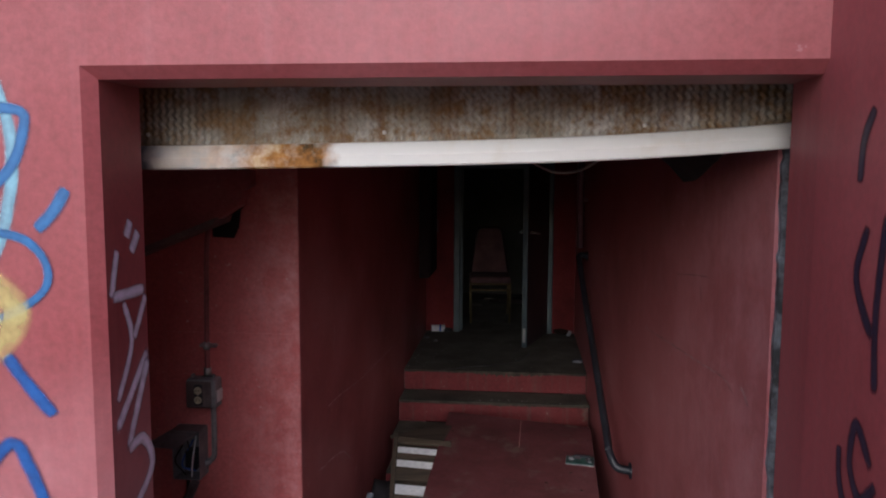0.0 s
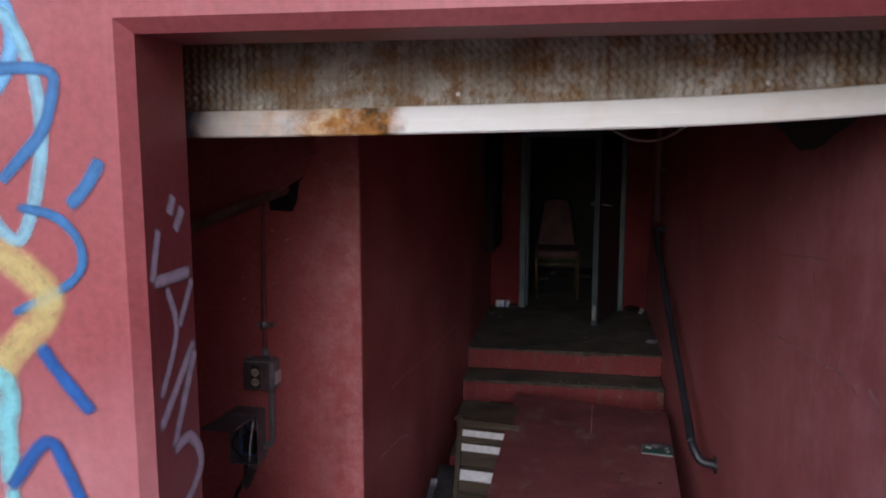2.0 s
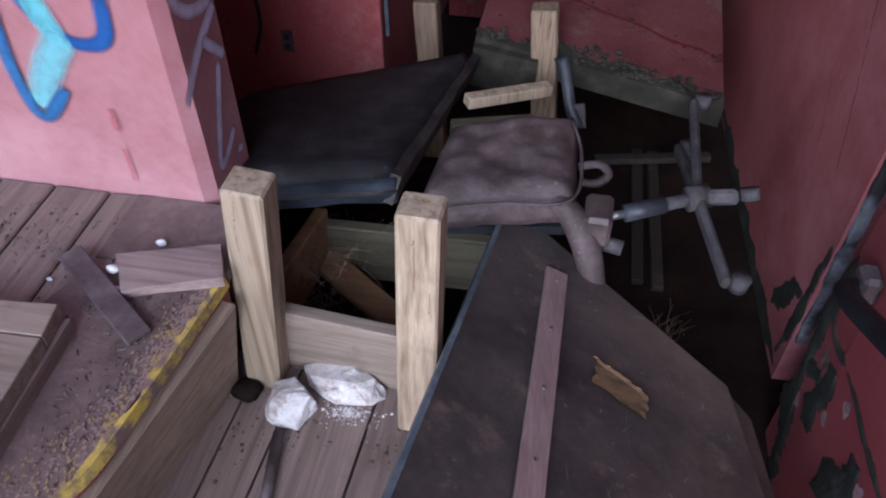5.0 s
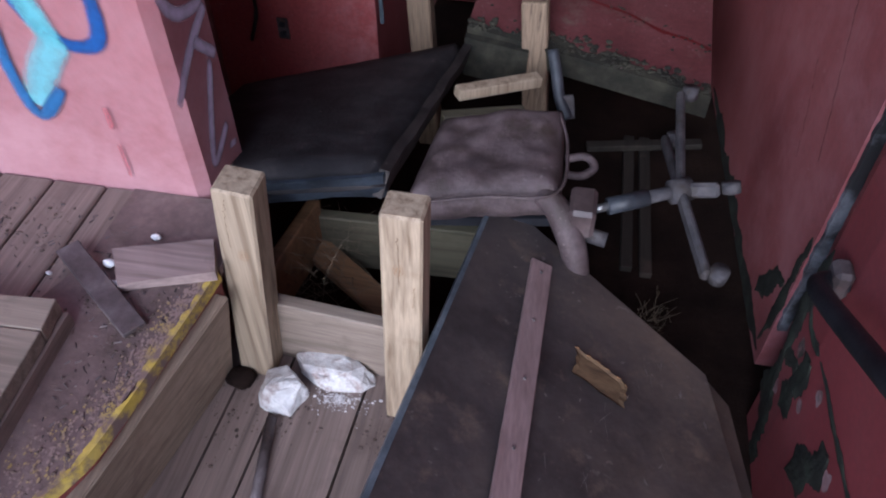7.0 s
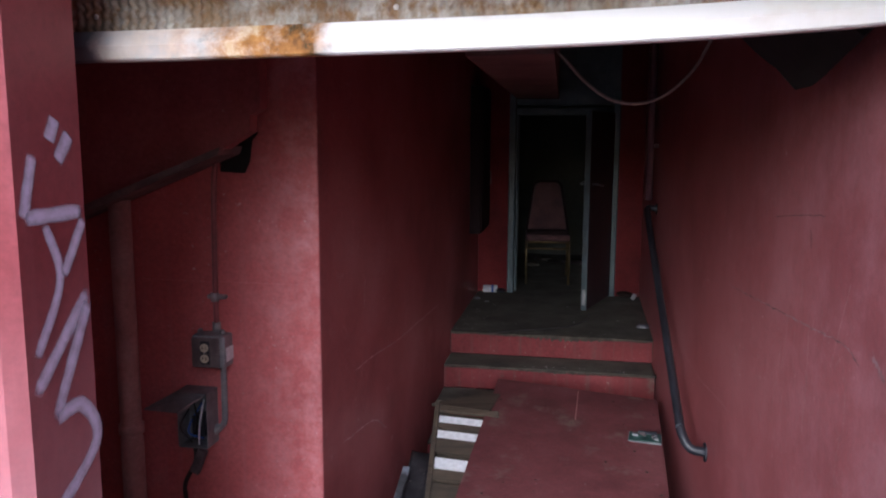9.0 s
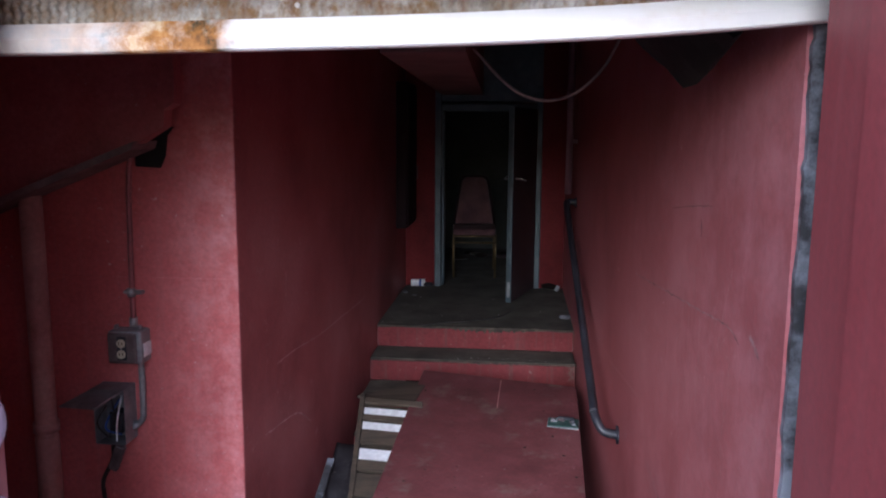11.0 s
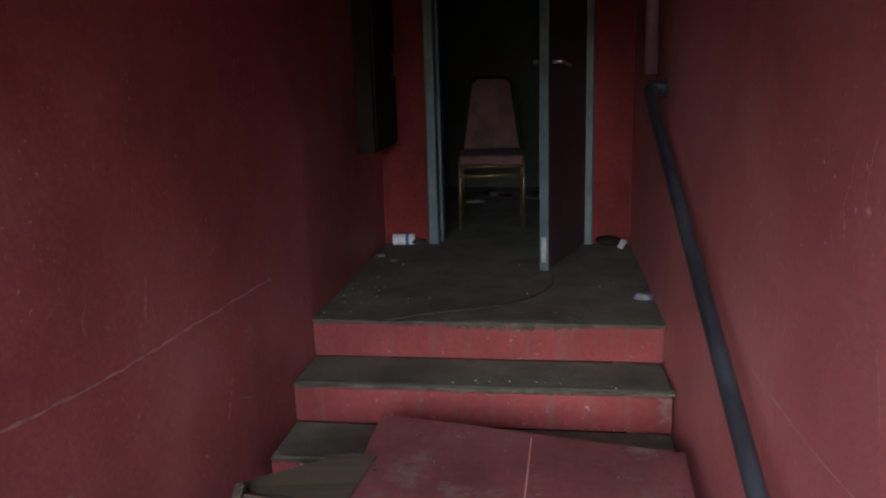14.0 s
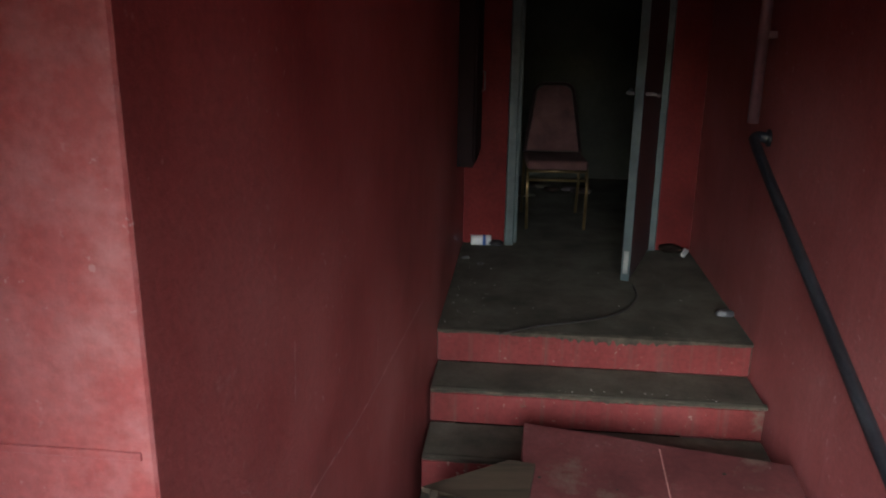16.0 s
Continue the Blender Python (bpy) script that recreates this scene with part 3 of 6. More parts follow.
def stroke(points, width, place, wob=0.12, rows=(-1.0, -0.55, 0.0, 0.55, 1.0), cover=(0.0, 0.75, 1.0, 0.75, 0.0)):
    """A ribbon of paint along a smooth line; place turns (u, v) of the wall into the world."""
    pts = curve_points([(u, v, 0) for u, v in points], 10)
    bm = bmesh.new()
    lay = bm.verts.layers.float.new("cover")
    lines = []
    n = len(pts)
    for k, p in enumerate(pts):
        d = (pts[min(k + 1, n - 1)] - pts[max(k - 1, 0)]).normalized()
        s = Vector((-d.y, d.x, 0))
        w = width * 0.60 * (1 + wob * noise.noise(p * 14))
        end = min(1.0, 0.6 + 4.0 * min(k, n - 1 - k) / n)
        line = []
        for r, c in zip(rows, cover):
            q = p + s * (r * w * (0.5 + 0.5 * end))
            v = bm.verts.new(place(q.x, q.y))
            v[lay] = c * (0.55 + 0.45 * end) if k not in (0, n - 1) else 0.0
            line.append(v)
        lines.append(line)
    for a, b in zip(lines, lines[1:]):
        for i in range(len(rows) - 1):
            bm.faces.new((a[i], a[i + 1], b[i + 1], b[i]))
    return bm


facade = bpy.data.objects["wall_south"]
STROKES = (
    ("blue_light", 0.042, [(-0.42, 1.87), (-0.37, 1.81), (-0.35, 1.74), (-0.38, 1.66), (-0.44, 1.61)]),
    ("sky", 0.036, [(-0.43, 1.80), (-0.36, 1.78), (-0.31, 1.67), (-0.30, 1.54), (-0.33, 1.40), (-0.37, 1.33), (-0.42, 1.37), (-0.45, 1.47)]),
    ("blue", 0.031, [(-0.44, 1.67), (-0.35, 1.68), (-0.27, 1.67), (-0.27, 1.62), (-0.30, 1.55), (-0.37, 1.48), (-0.40, 1.45)]),
    ("blue", 0.033, [(-0.17, 1.50), (-0.20, 1.45), (-0.25, 1.40)]),
    ("blue", 0.025, [(-0.37, 1.40), (-0.28, 1.38), (-0.23, 1.33), (-0.23, 1.27), (-0.29, 1.22), (-0.40, 1.17)]),
    ("blue_deep", 0.039, [(-0.34, 1.11), (-0.29, 1.04), (-0.22, 0.96)]),
    ("yellow", 0.080, [(-0.47, 1.32), (-0.38, 1.28), (-0.31, 1.22), (-0.33, 1.16), (-0.41, 1.08), (-0.48, 0.98)]),
    ("cyan", 0.059, [(-0.49, 1.05), (-0.42, 1.01), (-0.43, 0.91), (-0.43, 0.78)]),
    ("blue_deep", 0.039, [(-0.44, 0.77), (-0.34, 0.89), (-0.29, 0.83), (-0.24, 0.68), (-0.23, 0.53), (-0.25, 0.44), (-0.33, 0.43), (-0.40, 0.50), (-0.45, 0.64)]),
    ("cyan", 0.047, [(-0.43, 0.79), (-0.41, 0.59), (-0.37, 0.43)]),
    ("cyan", 0.058, [(-0.41, 0.72), (-0.39, 0.56), (-0.35, 0.41)]),
    ("cyan", 0.082, [(-0.34, 0.45), (-0.42, 0.34), (-0.46, 0.24)]),
    ("blue", 0.036, [(-0.48, 0.55), (-0.50, 0.34), (-0.47, 0.22), (-0.38, 0.31)]),
    ("faded_red", 0.019, [(-0.39, 0.62), (-0.30, 0.63)]),
    ("faded_red", 0.017, [(-0.29, 0.27), (-0.29, 0.20)]),
    ("faded_red", 0.012, [(-0.29, 0.16), (-0.29, 0.05)]),
)
for k, (c, w, pts) in enumerate(STROKES):
    part("graffiti_stroke", stroke(pts, w, lambda u, v, k=k: (u, Y_F - 0.002 - 0.0006 * k, v)), SPRAY[c], facade)
TAG = (
    (0.023, [(0.206, 1.418), (0.184, 1.373)]),
    (0.024, [(0.244, 1.388), (0.203, 1.335)]),
    (0.021, [(0.137, 1.354), (0.101, 1.234)]),
    (0.021, [(0.101, 1.238), (0.270, 1.237)]),
    (0.018, [(0.155, 1.225), (0.188, 1.113), (0.109, 0.976)]),
    (0.019, [(0.270, 1.225), (0.197, 1.117)]),
    (0.023, [(0.272, 1.080), (0.096, 0.910)]),
    (0.023, [(0.270, 1.065), (0.147, 0.845)]),
    (0.023, [(0.150, 0.850), (0.225, 0.855), (0.268, 0.770), (0.152, 0.681), (0.003, 0.625)]),
    (0.025, [(0.268, 0.606), (0.182, 0.640), (0.087, 0.582), (0.131, 0.482), (0.262, 0.441)]),
    (0.020, [(0.262, 0.558), (0.225, 0.610), (0.183, 0.559), (0.231, 0.524), (0.250, 0.554)]),
    (0.026, [(0.266, 0.435), (0.148, 0.378), (0.040, 0.296)]),
    (0.023, [(0.171, 0.391), (0.262, 0.300)]),
    (0.024, [(0.226, 0.322), (0.124, 0.079), (0.233, 0.118)]),
    (0.030, [(0.235, 0.056), (0.229, 0.036)]),
)
for k, (w, pts) in enumerate(TAG):
    part("graffiti_stroke", stroke(pts, w * 1.45, lambda u, v, k=k: (OX0 + 0.002 + 0.0005 * k, u, v)), SPRAY["lavender"], facade)
ret = bpy.data.objects["wall_return"]
for k, pts in enumerate(([(-0.17, 1.66), (-0.13, 1.60), (-0.12, 1.52)], [(-0.17, 1.45), (-0.13, 1.36), (-0.16, 1.30), (-0.21, 1.25)], [(-0.24, 1.48), (-0.22, 1.30), (-0.23, 1.15)],
                         [(-0.24, 1.02), (-0.17, 1.08), (-0.15, 1.0), (-0.2, 0.95), (-0.26, 1.0)], [(-0.10, 1.02), (-0.11, 0.95), (-0.16, 0.88)])):
    part("graffiti_stroke", stroke(pts, 0.03, lambda u, v, k=k: (1.484 - 0.0005 * k, u, v)), SPRAY["black"], ret)

# ---- roll-up shutter ----
def bow(x):
    u = max(0.0, (x + 0.18) / 1.73)
    return 0.060 * u ** 2.2


sh = thing("roll_up_shutter", "rusty embossed metal roll-up shutter with a bent white bottom bar", "shutter")
bm = bmesh.new()
NX, NZ = 620, 78
grid = {}
for i in range(NX + 1):
    for j in range(NZ + 1):
        x = -0.24 + 1.86 * i / NX
        z = 1.585 + bow(x) * 0.8 + 0.26 * j / NZ
        e = 0.0042 * math.sin(x * 300 + 0.9 * math.sin(z * 250)) * (0.6 + 0.4 * math.sin(z * 330 + 1.2 * math.sin(x * 150)))
        grid[i, j] = bm.verts.new((x, 0.468 + e, z))
for i in range(NX):
    for j in range(NZ):
        bm.faces.new((grid[i, j], grid[i + 1, j], grid[i + 1, j + 1], grid[i, j + 1]))
part("curtain", bm, GALV, sh, "embossed galvanised sheet with rust runs", smooth=True)
part("backing_sheet", box(-0.24, 1.62, 0.478, 0.484, 1.70, 2.28), RUST, sh)

m = bpy.data.materials.new("stained_white_bar")
m.use_nodes = True
nt = m.node_tree
b = nt.nodes["Principled BSDF"]
tc = nt.nodes.new("ShaderNodeTexCoord")
sep = nt.nodes.new("ShaderNodeSeparateXYZ")
nt.links.new(tc.outputs["Object"], sep.inputs[0])
n1 = tex(nt, "ShaderNodeTexNoise", 9, 6, 0.65, tc.outputs["Object"])
base_x = nt.nodes.new("ShaderNodeMath")
base_x.operation = "ADD"
nt.links.new(sep.outputs[0], base_x.inputs[0])
base_x.inputs[1].default_value = 0.3
wob = nt.nodes.new("ShaderNodeMath")
wob.operation = "MULTIPLY_ADD"
nt.links.new(n1.outputs[0], wob.inputs[0])
wob.inputs[1].default_value = 0.12
nt.links.new(base_x.outputs[0], wob.inputs[2])
stain = ramp(nt, wob.outputs[0], [(0.20, (0.22, 0.22, 0.22)), (0.38, (0.42, 0.42, 0.42)), (0.47, (1, 1, 1)), (0.69, (1, 1, 1)), (0.73, (0, 0, 0))]).outputs[0]
fl = tex(nt, "ShaderNodeTexNoise", 11, 6, 0.7, tc.outputs["Object"])
stain = mix(nt, 1.0, stain, ramp(nt, fl.outputs[0], [(0.34, (0.5,) * 3), (0.52, (1,) * 3)]).outputs[0], "MULTIPLY")
n2 = tex(nt, "ShaderNodeTexNoise", 15, 6, 0.65, tc.outputs["Object"])
rust = ramp(nt, n2.outputs[0], [(0.34, (0.05, 0.035, 0.012)), (0.45, (0.30, 0.13, 0.03)), (0.56, (0.45, 0.22, 0.06)), (0.64, (0.62, 0.46, 0.27))]).outputs[0]
n3 = tex(nt, "ShaderNodeTexNoise", 4, 5, 0.6, tc.outputs["Object"])
white = ramp(nt, n3.outputs[0], [(0.3, (0.80, 0.75, 0.66)), (0.45, (0.88, 0.87, 0.84)), (0.8, (0.90, 0.90, 0.89))]).outputs[0]
col = mix(nt, stain, white, rust)
blackend = ramp(nt, wob.outputs[0], [(0.19, (0.9, 0.9, 0.9)), (0.225, (0, 0, 0))]).outputs[0]
nt.links.new(mix(nt, blackend, col, (0.08, 0.09, 0.12)), b.inputs["Base Color"])
b.inputs["Roughness"].default_value = 0.45
BAR = m
bm = bmesh.new()
prof = [(0.434, 0.004), (0.426, 0.030), (0.446, 0.064), (0.464, 0.066), (0.464, 0.046), (0.452, 0.030), (0.474, 0.004), (0.474, 0.0), (0.440, 0.0)]
rings = []
for i in range(61):
    x = -0.24 + 1.80 * i / 60
    dip = 0.0025 * math.sin(x * 4.0)
    rings.append([bm.verts.new((x, y, 1.541 + bow(x) + dip + z)) for y, z in prof])
for a, c in zip(rings, rings[1:]):
    for k in range(len(prof)):
        bm.faces.new((a[k], c[k], c[(k + 1) % len(prof)], a[(k + 1) % len(prof)]))
bm.faces.new(rings[0])
bm.faces.new(list(reversed(rings[-1])))
part("bottom_bar", bm, BAR, sh, "bent white bottom bar with rust and mould stains")
for x, z in ((0.494, 1.642), (-0.17, 1.636), (1.18, 1.66)):
    bm = bmesh.new()
    bmesh.ops.create_uvsphere(bm, u_segments=10, v_segments=6, radius=0.006, matrix=Matrix.Translation((x, 0.463, z)) @ Matrix.Diagonal((1, 0.5, 1, 1)))
    part("rivet", bm, WHITE, sh, smooth=True)
# black block added above the shutter for the shade in the gap behind the lintel
setting("shutter_gap_block", box(-0.3, 1.6, 0.30, 0.44, 1.80, 2.3), NEAR_BLACK, "black block for the dark gap over the shutter", "trim")

# weathered strip along the inner corner of the opening
bm = bmesh.new()
rings = []
for k in range(121):
    z = -0.70 + 2.42 * k / 120
    a = 0.008 + 0.012 * noise.noise(Vector((0, 0, z * 7))) + 0.006 * noise.noise(Vector((3, 0, z * 30)))
    rings.append([bm.verts.new(p) for p in ((1.530 + a, 0.480, z), (1.572, 0.476 + a, z), (1.572, 0.499, z), (1.530 + a, 0.499, z))])
for p, q in zip(rings, rings[1:]):
    for k in range(4):
        bm.faces.new((p[k], p[(k + 1) % 4], q[(k + 1) % 4], q[k]))
bm.faces.new(list(reversed(rings[0])))
bm.faces.new(rings[-1])
tagged(new("corner_trim", finish(bm, "corner_trim", OLD_DARK)), "blackened peeling timber edge strip", "trim", kind="structure")

# ---- stair ----
stair = thing("staircase", "concrete stair with chipped red risers and grimy worn treads", "stairs")
for k in range(6):
    y = 4.0 - RUN * k
    top = Z_LAND - RISE * k
    if k:
        bm = box(XL + 0.003, XR - 0.02, y - 0.006, y + RUN + 0.004, top - 0.020, top, 0.009, seg=2)
        part("tread", bm, CONCRETE, stair)
    part("riser", box(XL + 0.003, XR - 0.02, y - (0.0 if k else 0.004), y + 0.05, top - RISE + 0.001, top - (0.021 if k else 0.016), 0.004), RED_RISER, stair, "chipped red painted riser")
    # worn-off paint and grime running down from the edge
    bm = bmesh.new()
    rows_g = []
    for i in range(181):
        x = XL + 0.006 + (XR - 0.032) * i / 180
        mid = math.exp(-((x - 0.78) / 0.22) ** 2)
        d = 0.004 + 0.008 * noise.noise(Vector((x * 9, k, 0))) + 0.005 * noise.noise(Vector((x * 60, k, 3)))
        d += (0.035 if k == 0 else 0.012) * mid * max(0, 0.4 + 1.4 * noise.noise(Vector((x * 55, k, 8))))
        d = max(0.002, d)
        yf = y - (0.0 if k else 0.004) - 0.0025
        rows_g.append([bm.verts.new((x, yf + 0.02, top + 0.0015)), bm.verts.new((x, yf - 0.0055 + 0.002 * noise.noise(Vector((x * 60, 0, k))), top - 0.004)), bm.verts.new((x, yf - 0.0055, top - 0.014)), bm.verts.new((x, yf, top - 0.014 - d))])
    for a, c in zip(rows_g, rows_g[1:]):
        for i in range(3):
            bm.faces.new((a[i], a[i + 1], c[i + 1], c[i]))
    part("worn_edge", bm, CRUMB, stair, "grimy worn concrete edge")

# ---- inner doorway ----
door_frame = thing("door_frame", "blue-grey painted steel door frame", "door frame")
part("jamb", box(DX0 - 0.055, DX0, Y_DOOR - 0.03, Y_DOOR + 0.15, Z_LAND, 1.74, 0.006), STEEL_BLUE, door_frame)
part("stop", box(DX0, DX0 + 0.018, Y_DOOR + 0.04, Y_DOOR + 0.15, Z_LAND, DZ, 0.003), STEEL_BLUE, door_frame)
part("jamb", box(DX1, DX1 + 0.055, Y_DOOR - 0.03, Y_DOOR + 0.15, Z_LAND, 1.74, 0.006), STEEL_BLUE, door_frame)
part("head", box(DX0, DX1, Y_DOOR - 0.02, Y_DOOR + 0.14, DZ - 0.03, DZ + 0.03, 0.005), STEEL_BLUE, door_frame)
ang = math.degrees(math.atan2(Y_DOOR - 0.035 - 4.73, DX1 - 0.005 - 0.900))
leaf_m = Matrix.Translation((DX1 - 0.005, Y_DOOR - 0.035, Z_LAND + 0.012)) @ pose(0, 0, 0, 0, 0, 180 + ang)
door = thing("door_leaf", "dark maroon door standing open over the landing", "door", m=leaf_m)
def dpart(name, bm, mt, label="", parent=None, smooth=False):
    ob = new(name, finish(bm, name, mt, smooth))
    ob.parent = parent or door
    if label:
        ob["label"] = label
    return ob
L = 0.635
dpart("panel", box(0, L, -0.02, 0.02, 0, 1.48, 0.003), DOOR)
dpart("edge_strip", box(L, L + 0.006, -0.022, 0.022, 0, 1.48, 0.002), STEEL_BLUE, "scratched blue-grey steel edge")
hd = dpart("handle", tube([(L - 0.06, 0.02, 0.945), (L - 0.06, 0.06, 0.945), (L - 0.075, 0.07, 0.94), (L - 0.16, 0.07, 0.93)], 0.009, 8), STEEL, "bright lever handle", smooth=True)
dpart("handle", tube([(L - 0.06, -0.02, 0.945), (L - 0.06, -0.06, 0.945), (L - 0.075, -0.07, 0.945), (L - 0.16, -0.07, 0.955)], 0.009, 8), STEEL, "bright lever handle", smooth=True)
dpart("latch", box(L + 0.006, L + 0.012, -0.012, 0.012, 0.04, 0.16, 0.002), STEEL, "shiny bolt at the foot of the door")
for z in (0.25, 0.7, 1.2):
    dpart("hinge", tube([(0.0, -0.024, z), (0.0, -0.024, z + 0.09)], 0.009, 8), GOLD, "brass hinge", smooth=True)

# banquet chair in the dark room
def rounded_back(w0, w1, h, n=6):
    p = [(-w0 / 2, 0), (-w1 / 2, h - 0.07)]
    for k in range(n + 1):
        a = math.pi - math.pi / 2 * k / n
        p.append((-w1 / 2 + 0.07 + 0.07 * math.cos(a), h - 0.07 + 0.07 * math.sin(a)))
    for k in range(n + 1):
        a = math.pi / 2 - math.pi / 2 * k / n
        p.append((w1 / 2 - 0.07 + 0.07 * math.cos(a), h - 0.07 + 0.07 * math.sin(a)))
    p += [(w1 / 2, h - 0.07), (w0 / 2, 0)]
    out = []
    for q in p:
        if not out or (Vector(q) - Vector(out[-1])).length > 1e-4:
            out.append(q)
    return out


chair = thing("banquet_chair", "maroon cloth banquet chair with a brass tube frame", "chair", m=pose(0.578, 5.80, Z_LAND, 0, 0, 4) @ Matrix.Scale(0.95, 4))
def cpart(name, bm, mt, label="", smooth=False):
    ob = new(name, finish(bm, name, mt, smooth))
    ob.parent = chair
    if label:
        ob["label"] = label
    return ob
cpart("seat", box(-0.205, 0.205, 0.0, 0.40, 0.40, 0.465, 0.02, seg=3), MAROON, smooth=True)
bm = prism([(x, z) for x, z in rounded_back(0.37, 0.25, 0.46)], "y", -0.02, 0.025)
bmesh.ops.transform(bm, matrix=pose(0, 0.40, 0.47, -10, 0, 0), verts=bm.verts)
cpart("backrest", bm, MAROON)
arch = [(x, 0.0, z) for x, z in rounded_back(0.40, 0.28, 0.485)]
bm = tube(arch, 0.011, 8)
bmesh.ops.transform(bm, matrix=pose(0, 0.40, 0.46, -10, 0, 0), verts=bm.verts)
cpart("back_frame", bm, CAB, "dark tube round the back", smooth=True)
for sx in (-1, 1):
    cpart("leg", tube([(sx * 0.195, 0.02, 0.42), (sx * 0.20, 0.0, 0.30), (sx * 0.195, -0.02, 0.0)], 0.011, 8), GOLD, smooth=True)
    cpart("leg", tube([(sx * 0.195, 0.39, 0.46), (sx * 0.20, 0.41, 0.25), (sx * 0.20, 0.48, 0.0)], 0.011, 8), GOLD, smooth=True)
for z in (0.395, 0.335):
    cpart("stretcher", tube([(-0.195, 0.0, z), (0.195, 0.0, z)], 0.009, 8), GOLD, smooth=True)

# dark cabinet on the wall by the door, soffit, pipe, cables
cab = thing("wall_cabinet", "dark wall cabinet with a worn maroon door", "cabinet")
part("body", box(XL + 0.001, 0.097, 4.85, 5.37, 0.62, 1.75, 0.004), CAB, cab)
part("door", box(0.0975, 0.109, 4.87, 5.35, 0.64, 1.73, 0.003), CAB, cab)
part("handle", tube([(0.109, 5.25, 0.98), (0.127, 5.25, 0.985), (0.127, 5.25, 1.085), (0.109, 5.25, 1.09)], 0.005, 6), RUST, cab)
solo("soffit_duct", prism([(0.44, 1.75), (0.76, 1.70), (0.66, 5.30), (0.33, 5.30)], "z", 1.668, 2.349), SOFFIT, "brownish boxed-in duct under the ceiling", "duct")
pipe = thing("riser_pipe", "thin mauve painted pipe running up the wall", "pipe")
part("tube", tube([(1.30, 4.22, 0.96), (1.30, 4.22, 2.349)], 0.024, 14), MAUVE_PIPE, pipe, smooth=True)
part("collar", tube([(1.30, 4.22, 1.62), (1.30, 4.22, 1.66)], 0.030, 14), MAUVE_PIPE, pipe, smooth=True)
part("clip", box(1.29, 1.362, 4.205, 4.235, 1.30, 1.33, 0.002), MAUVE_PIPE, pipe)
cl = curve_points([(0.70, 2.5, 1.775), (0.76, 2.5, 1.735), (0.87, 2.5, 1.62), (0.98, 2.5, 1.545), (1.10, 2.5, 1.525), (1.22, 2.5, 1.565), (1.33, 2.5, 1.67), (1.40, 2.5, 1.80)], 16)
solo("flexible_conduit", tube(cl, 0.008, 8, radii=[0.0085 if k % 2 else 0.0068 for k in range(len(cl))]), CABLE_GREY, "ribbed armoured cable sagging under the ceiling", "cable", smooth=True)
bm = slab((1.30, 0.62, 1.72), (1.44, 0.60, 1.60), (1.42, 1.02, 1.52), (1.28, 1.06, 1.66), 0.03, cuts=4, rough=0.02)
solo("hanging_flap", bm, NEAR_BLACK, "torn blackened flap hanging under the ceiling", "flap")

# handrail on the corridor wall
hr = thing("handrail", "black painted tube handrail with bent ends on the wall", "handrail")
RA, RB = Vector((1.285, 4.14, 0.908)), Vector((1.335, 2.36, 0.085))
part("rail", tube(curve_points([RA + Vector((0.06, 0.0, 0.002)), RA + Vector((0.012, 0, 0.004)), RA + (RB - RA) * 0.06, RA + (RB - RA) * 0.5, RA + (RB - RA) * 0.94, RB, RB + Vector((0.035, -0.05, -0.06)), RB + Vector((0.10, -0.055, -0.075))], 8), 0.021, 14), BLACK, hr, smooth=True)
part("flange", tube([RB + Vector((0.096, -0.055, -0.075)), RB + Vector((0.106, -0.055, -0.075))], 0.042, 16), BLACK, hr, smooth=True)
part("flange", tube([RA + Vector((0.058, 0, 0.002)), RA + Vector((0.07, 0, 0.002))], 0.036, 16), BLACK, hr, smooth=True)
# handrail at the street side
h2 = thing("handrail", "dark iron tube handrail fixed to the street-side wall", "handrail")
part("rail", tube(curve_points([(1.485, 0.13, -0.065), (1.43, 0.125, -0.07), (1.405, 0.07, -0.045), (1.40, -0.16, 0.08), (1.40, -0.9, 0.50), (1.40, -1.9, 1.06)], 8), 0.026, 14), BLACK, h2, smooth=True)
part("bracket", box(1.44, 1.487, 0.10, 0.17, -0.11, -0.02, 0.012), RUST, h2)

# ---- recess with the outlets, scaled 1.08 about the early camera point to fit its view ----
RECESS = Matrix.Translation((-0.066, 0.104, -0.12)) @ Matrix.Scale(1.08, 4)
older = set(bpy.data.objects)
# sloping underside of another flight, ending at a broken hole
bm = prism([(-1.2, 0.985), (-0.76, 1.163), (-0.30, 1.345), (-0.21, 1.40), (-0.205, 1.455), (-0.17, 1.475), (-0.168, 1.60), (-0.18, 2.35), (-1.2, 2.35)], "y", 1.30, 1.36)
setting("wall_slope", bm, RED_IN, "dark red sloping underside of a flight of stairs", "wall")
setting("slope_edge", prism([(-1.2, 0.965), (-0.76, 1.143), (-0.31, 1.325), (-0.30, 1.352), (-0.76, 1.170), (-1.2, 0.992)], "y", 1.27, 1.449), MAUVE, "grimy sloping soffit edge", "trim")
# Thin black plate: the dark inside of the broken hole is only coloured on
solo("wall_hole", prism([(-0.385, 1.262), (-0.295, 1.258), (-0.275, 1.30), (-0.265, 1.37), (-0.24, 1.40), (-0.30, 1.40), (-0.385, 1.33)], "y", 1.444, 1.4495), NEAR_BLACK, "black plate standing for a broken hole under the sloping soffit", "hole")
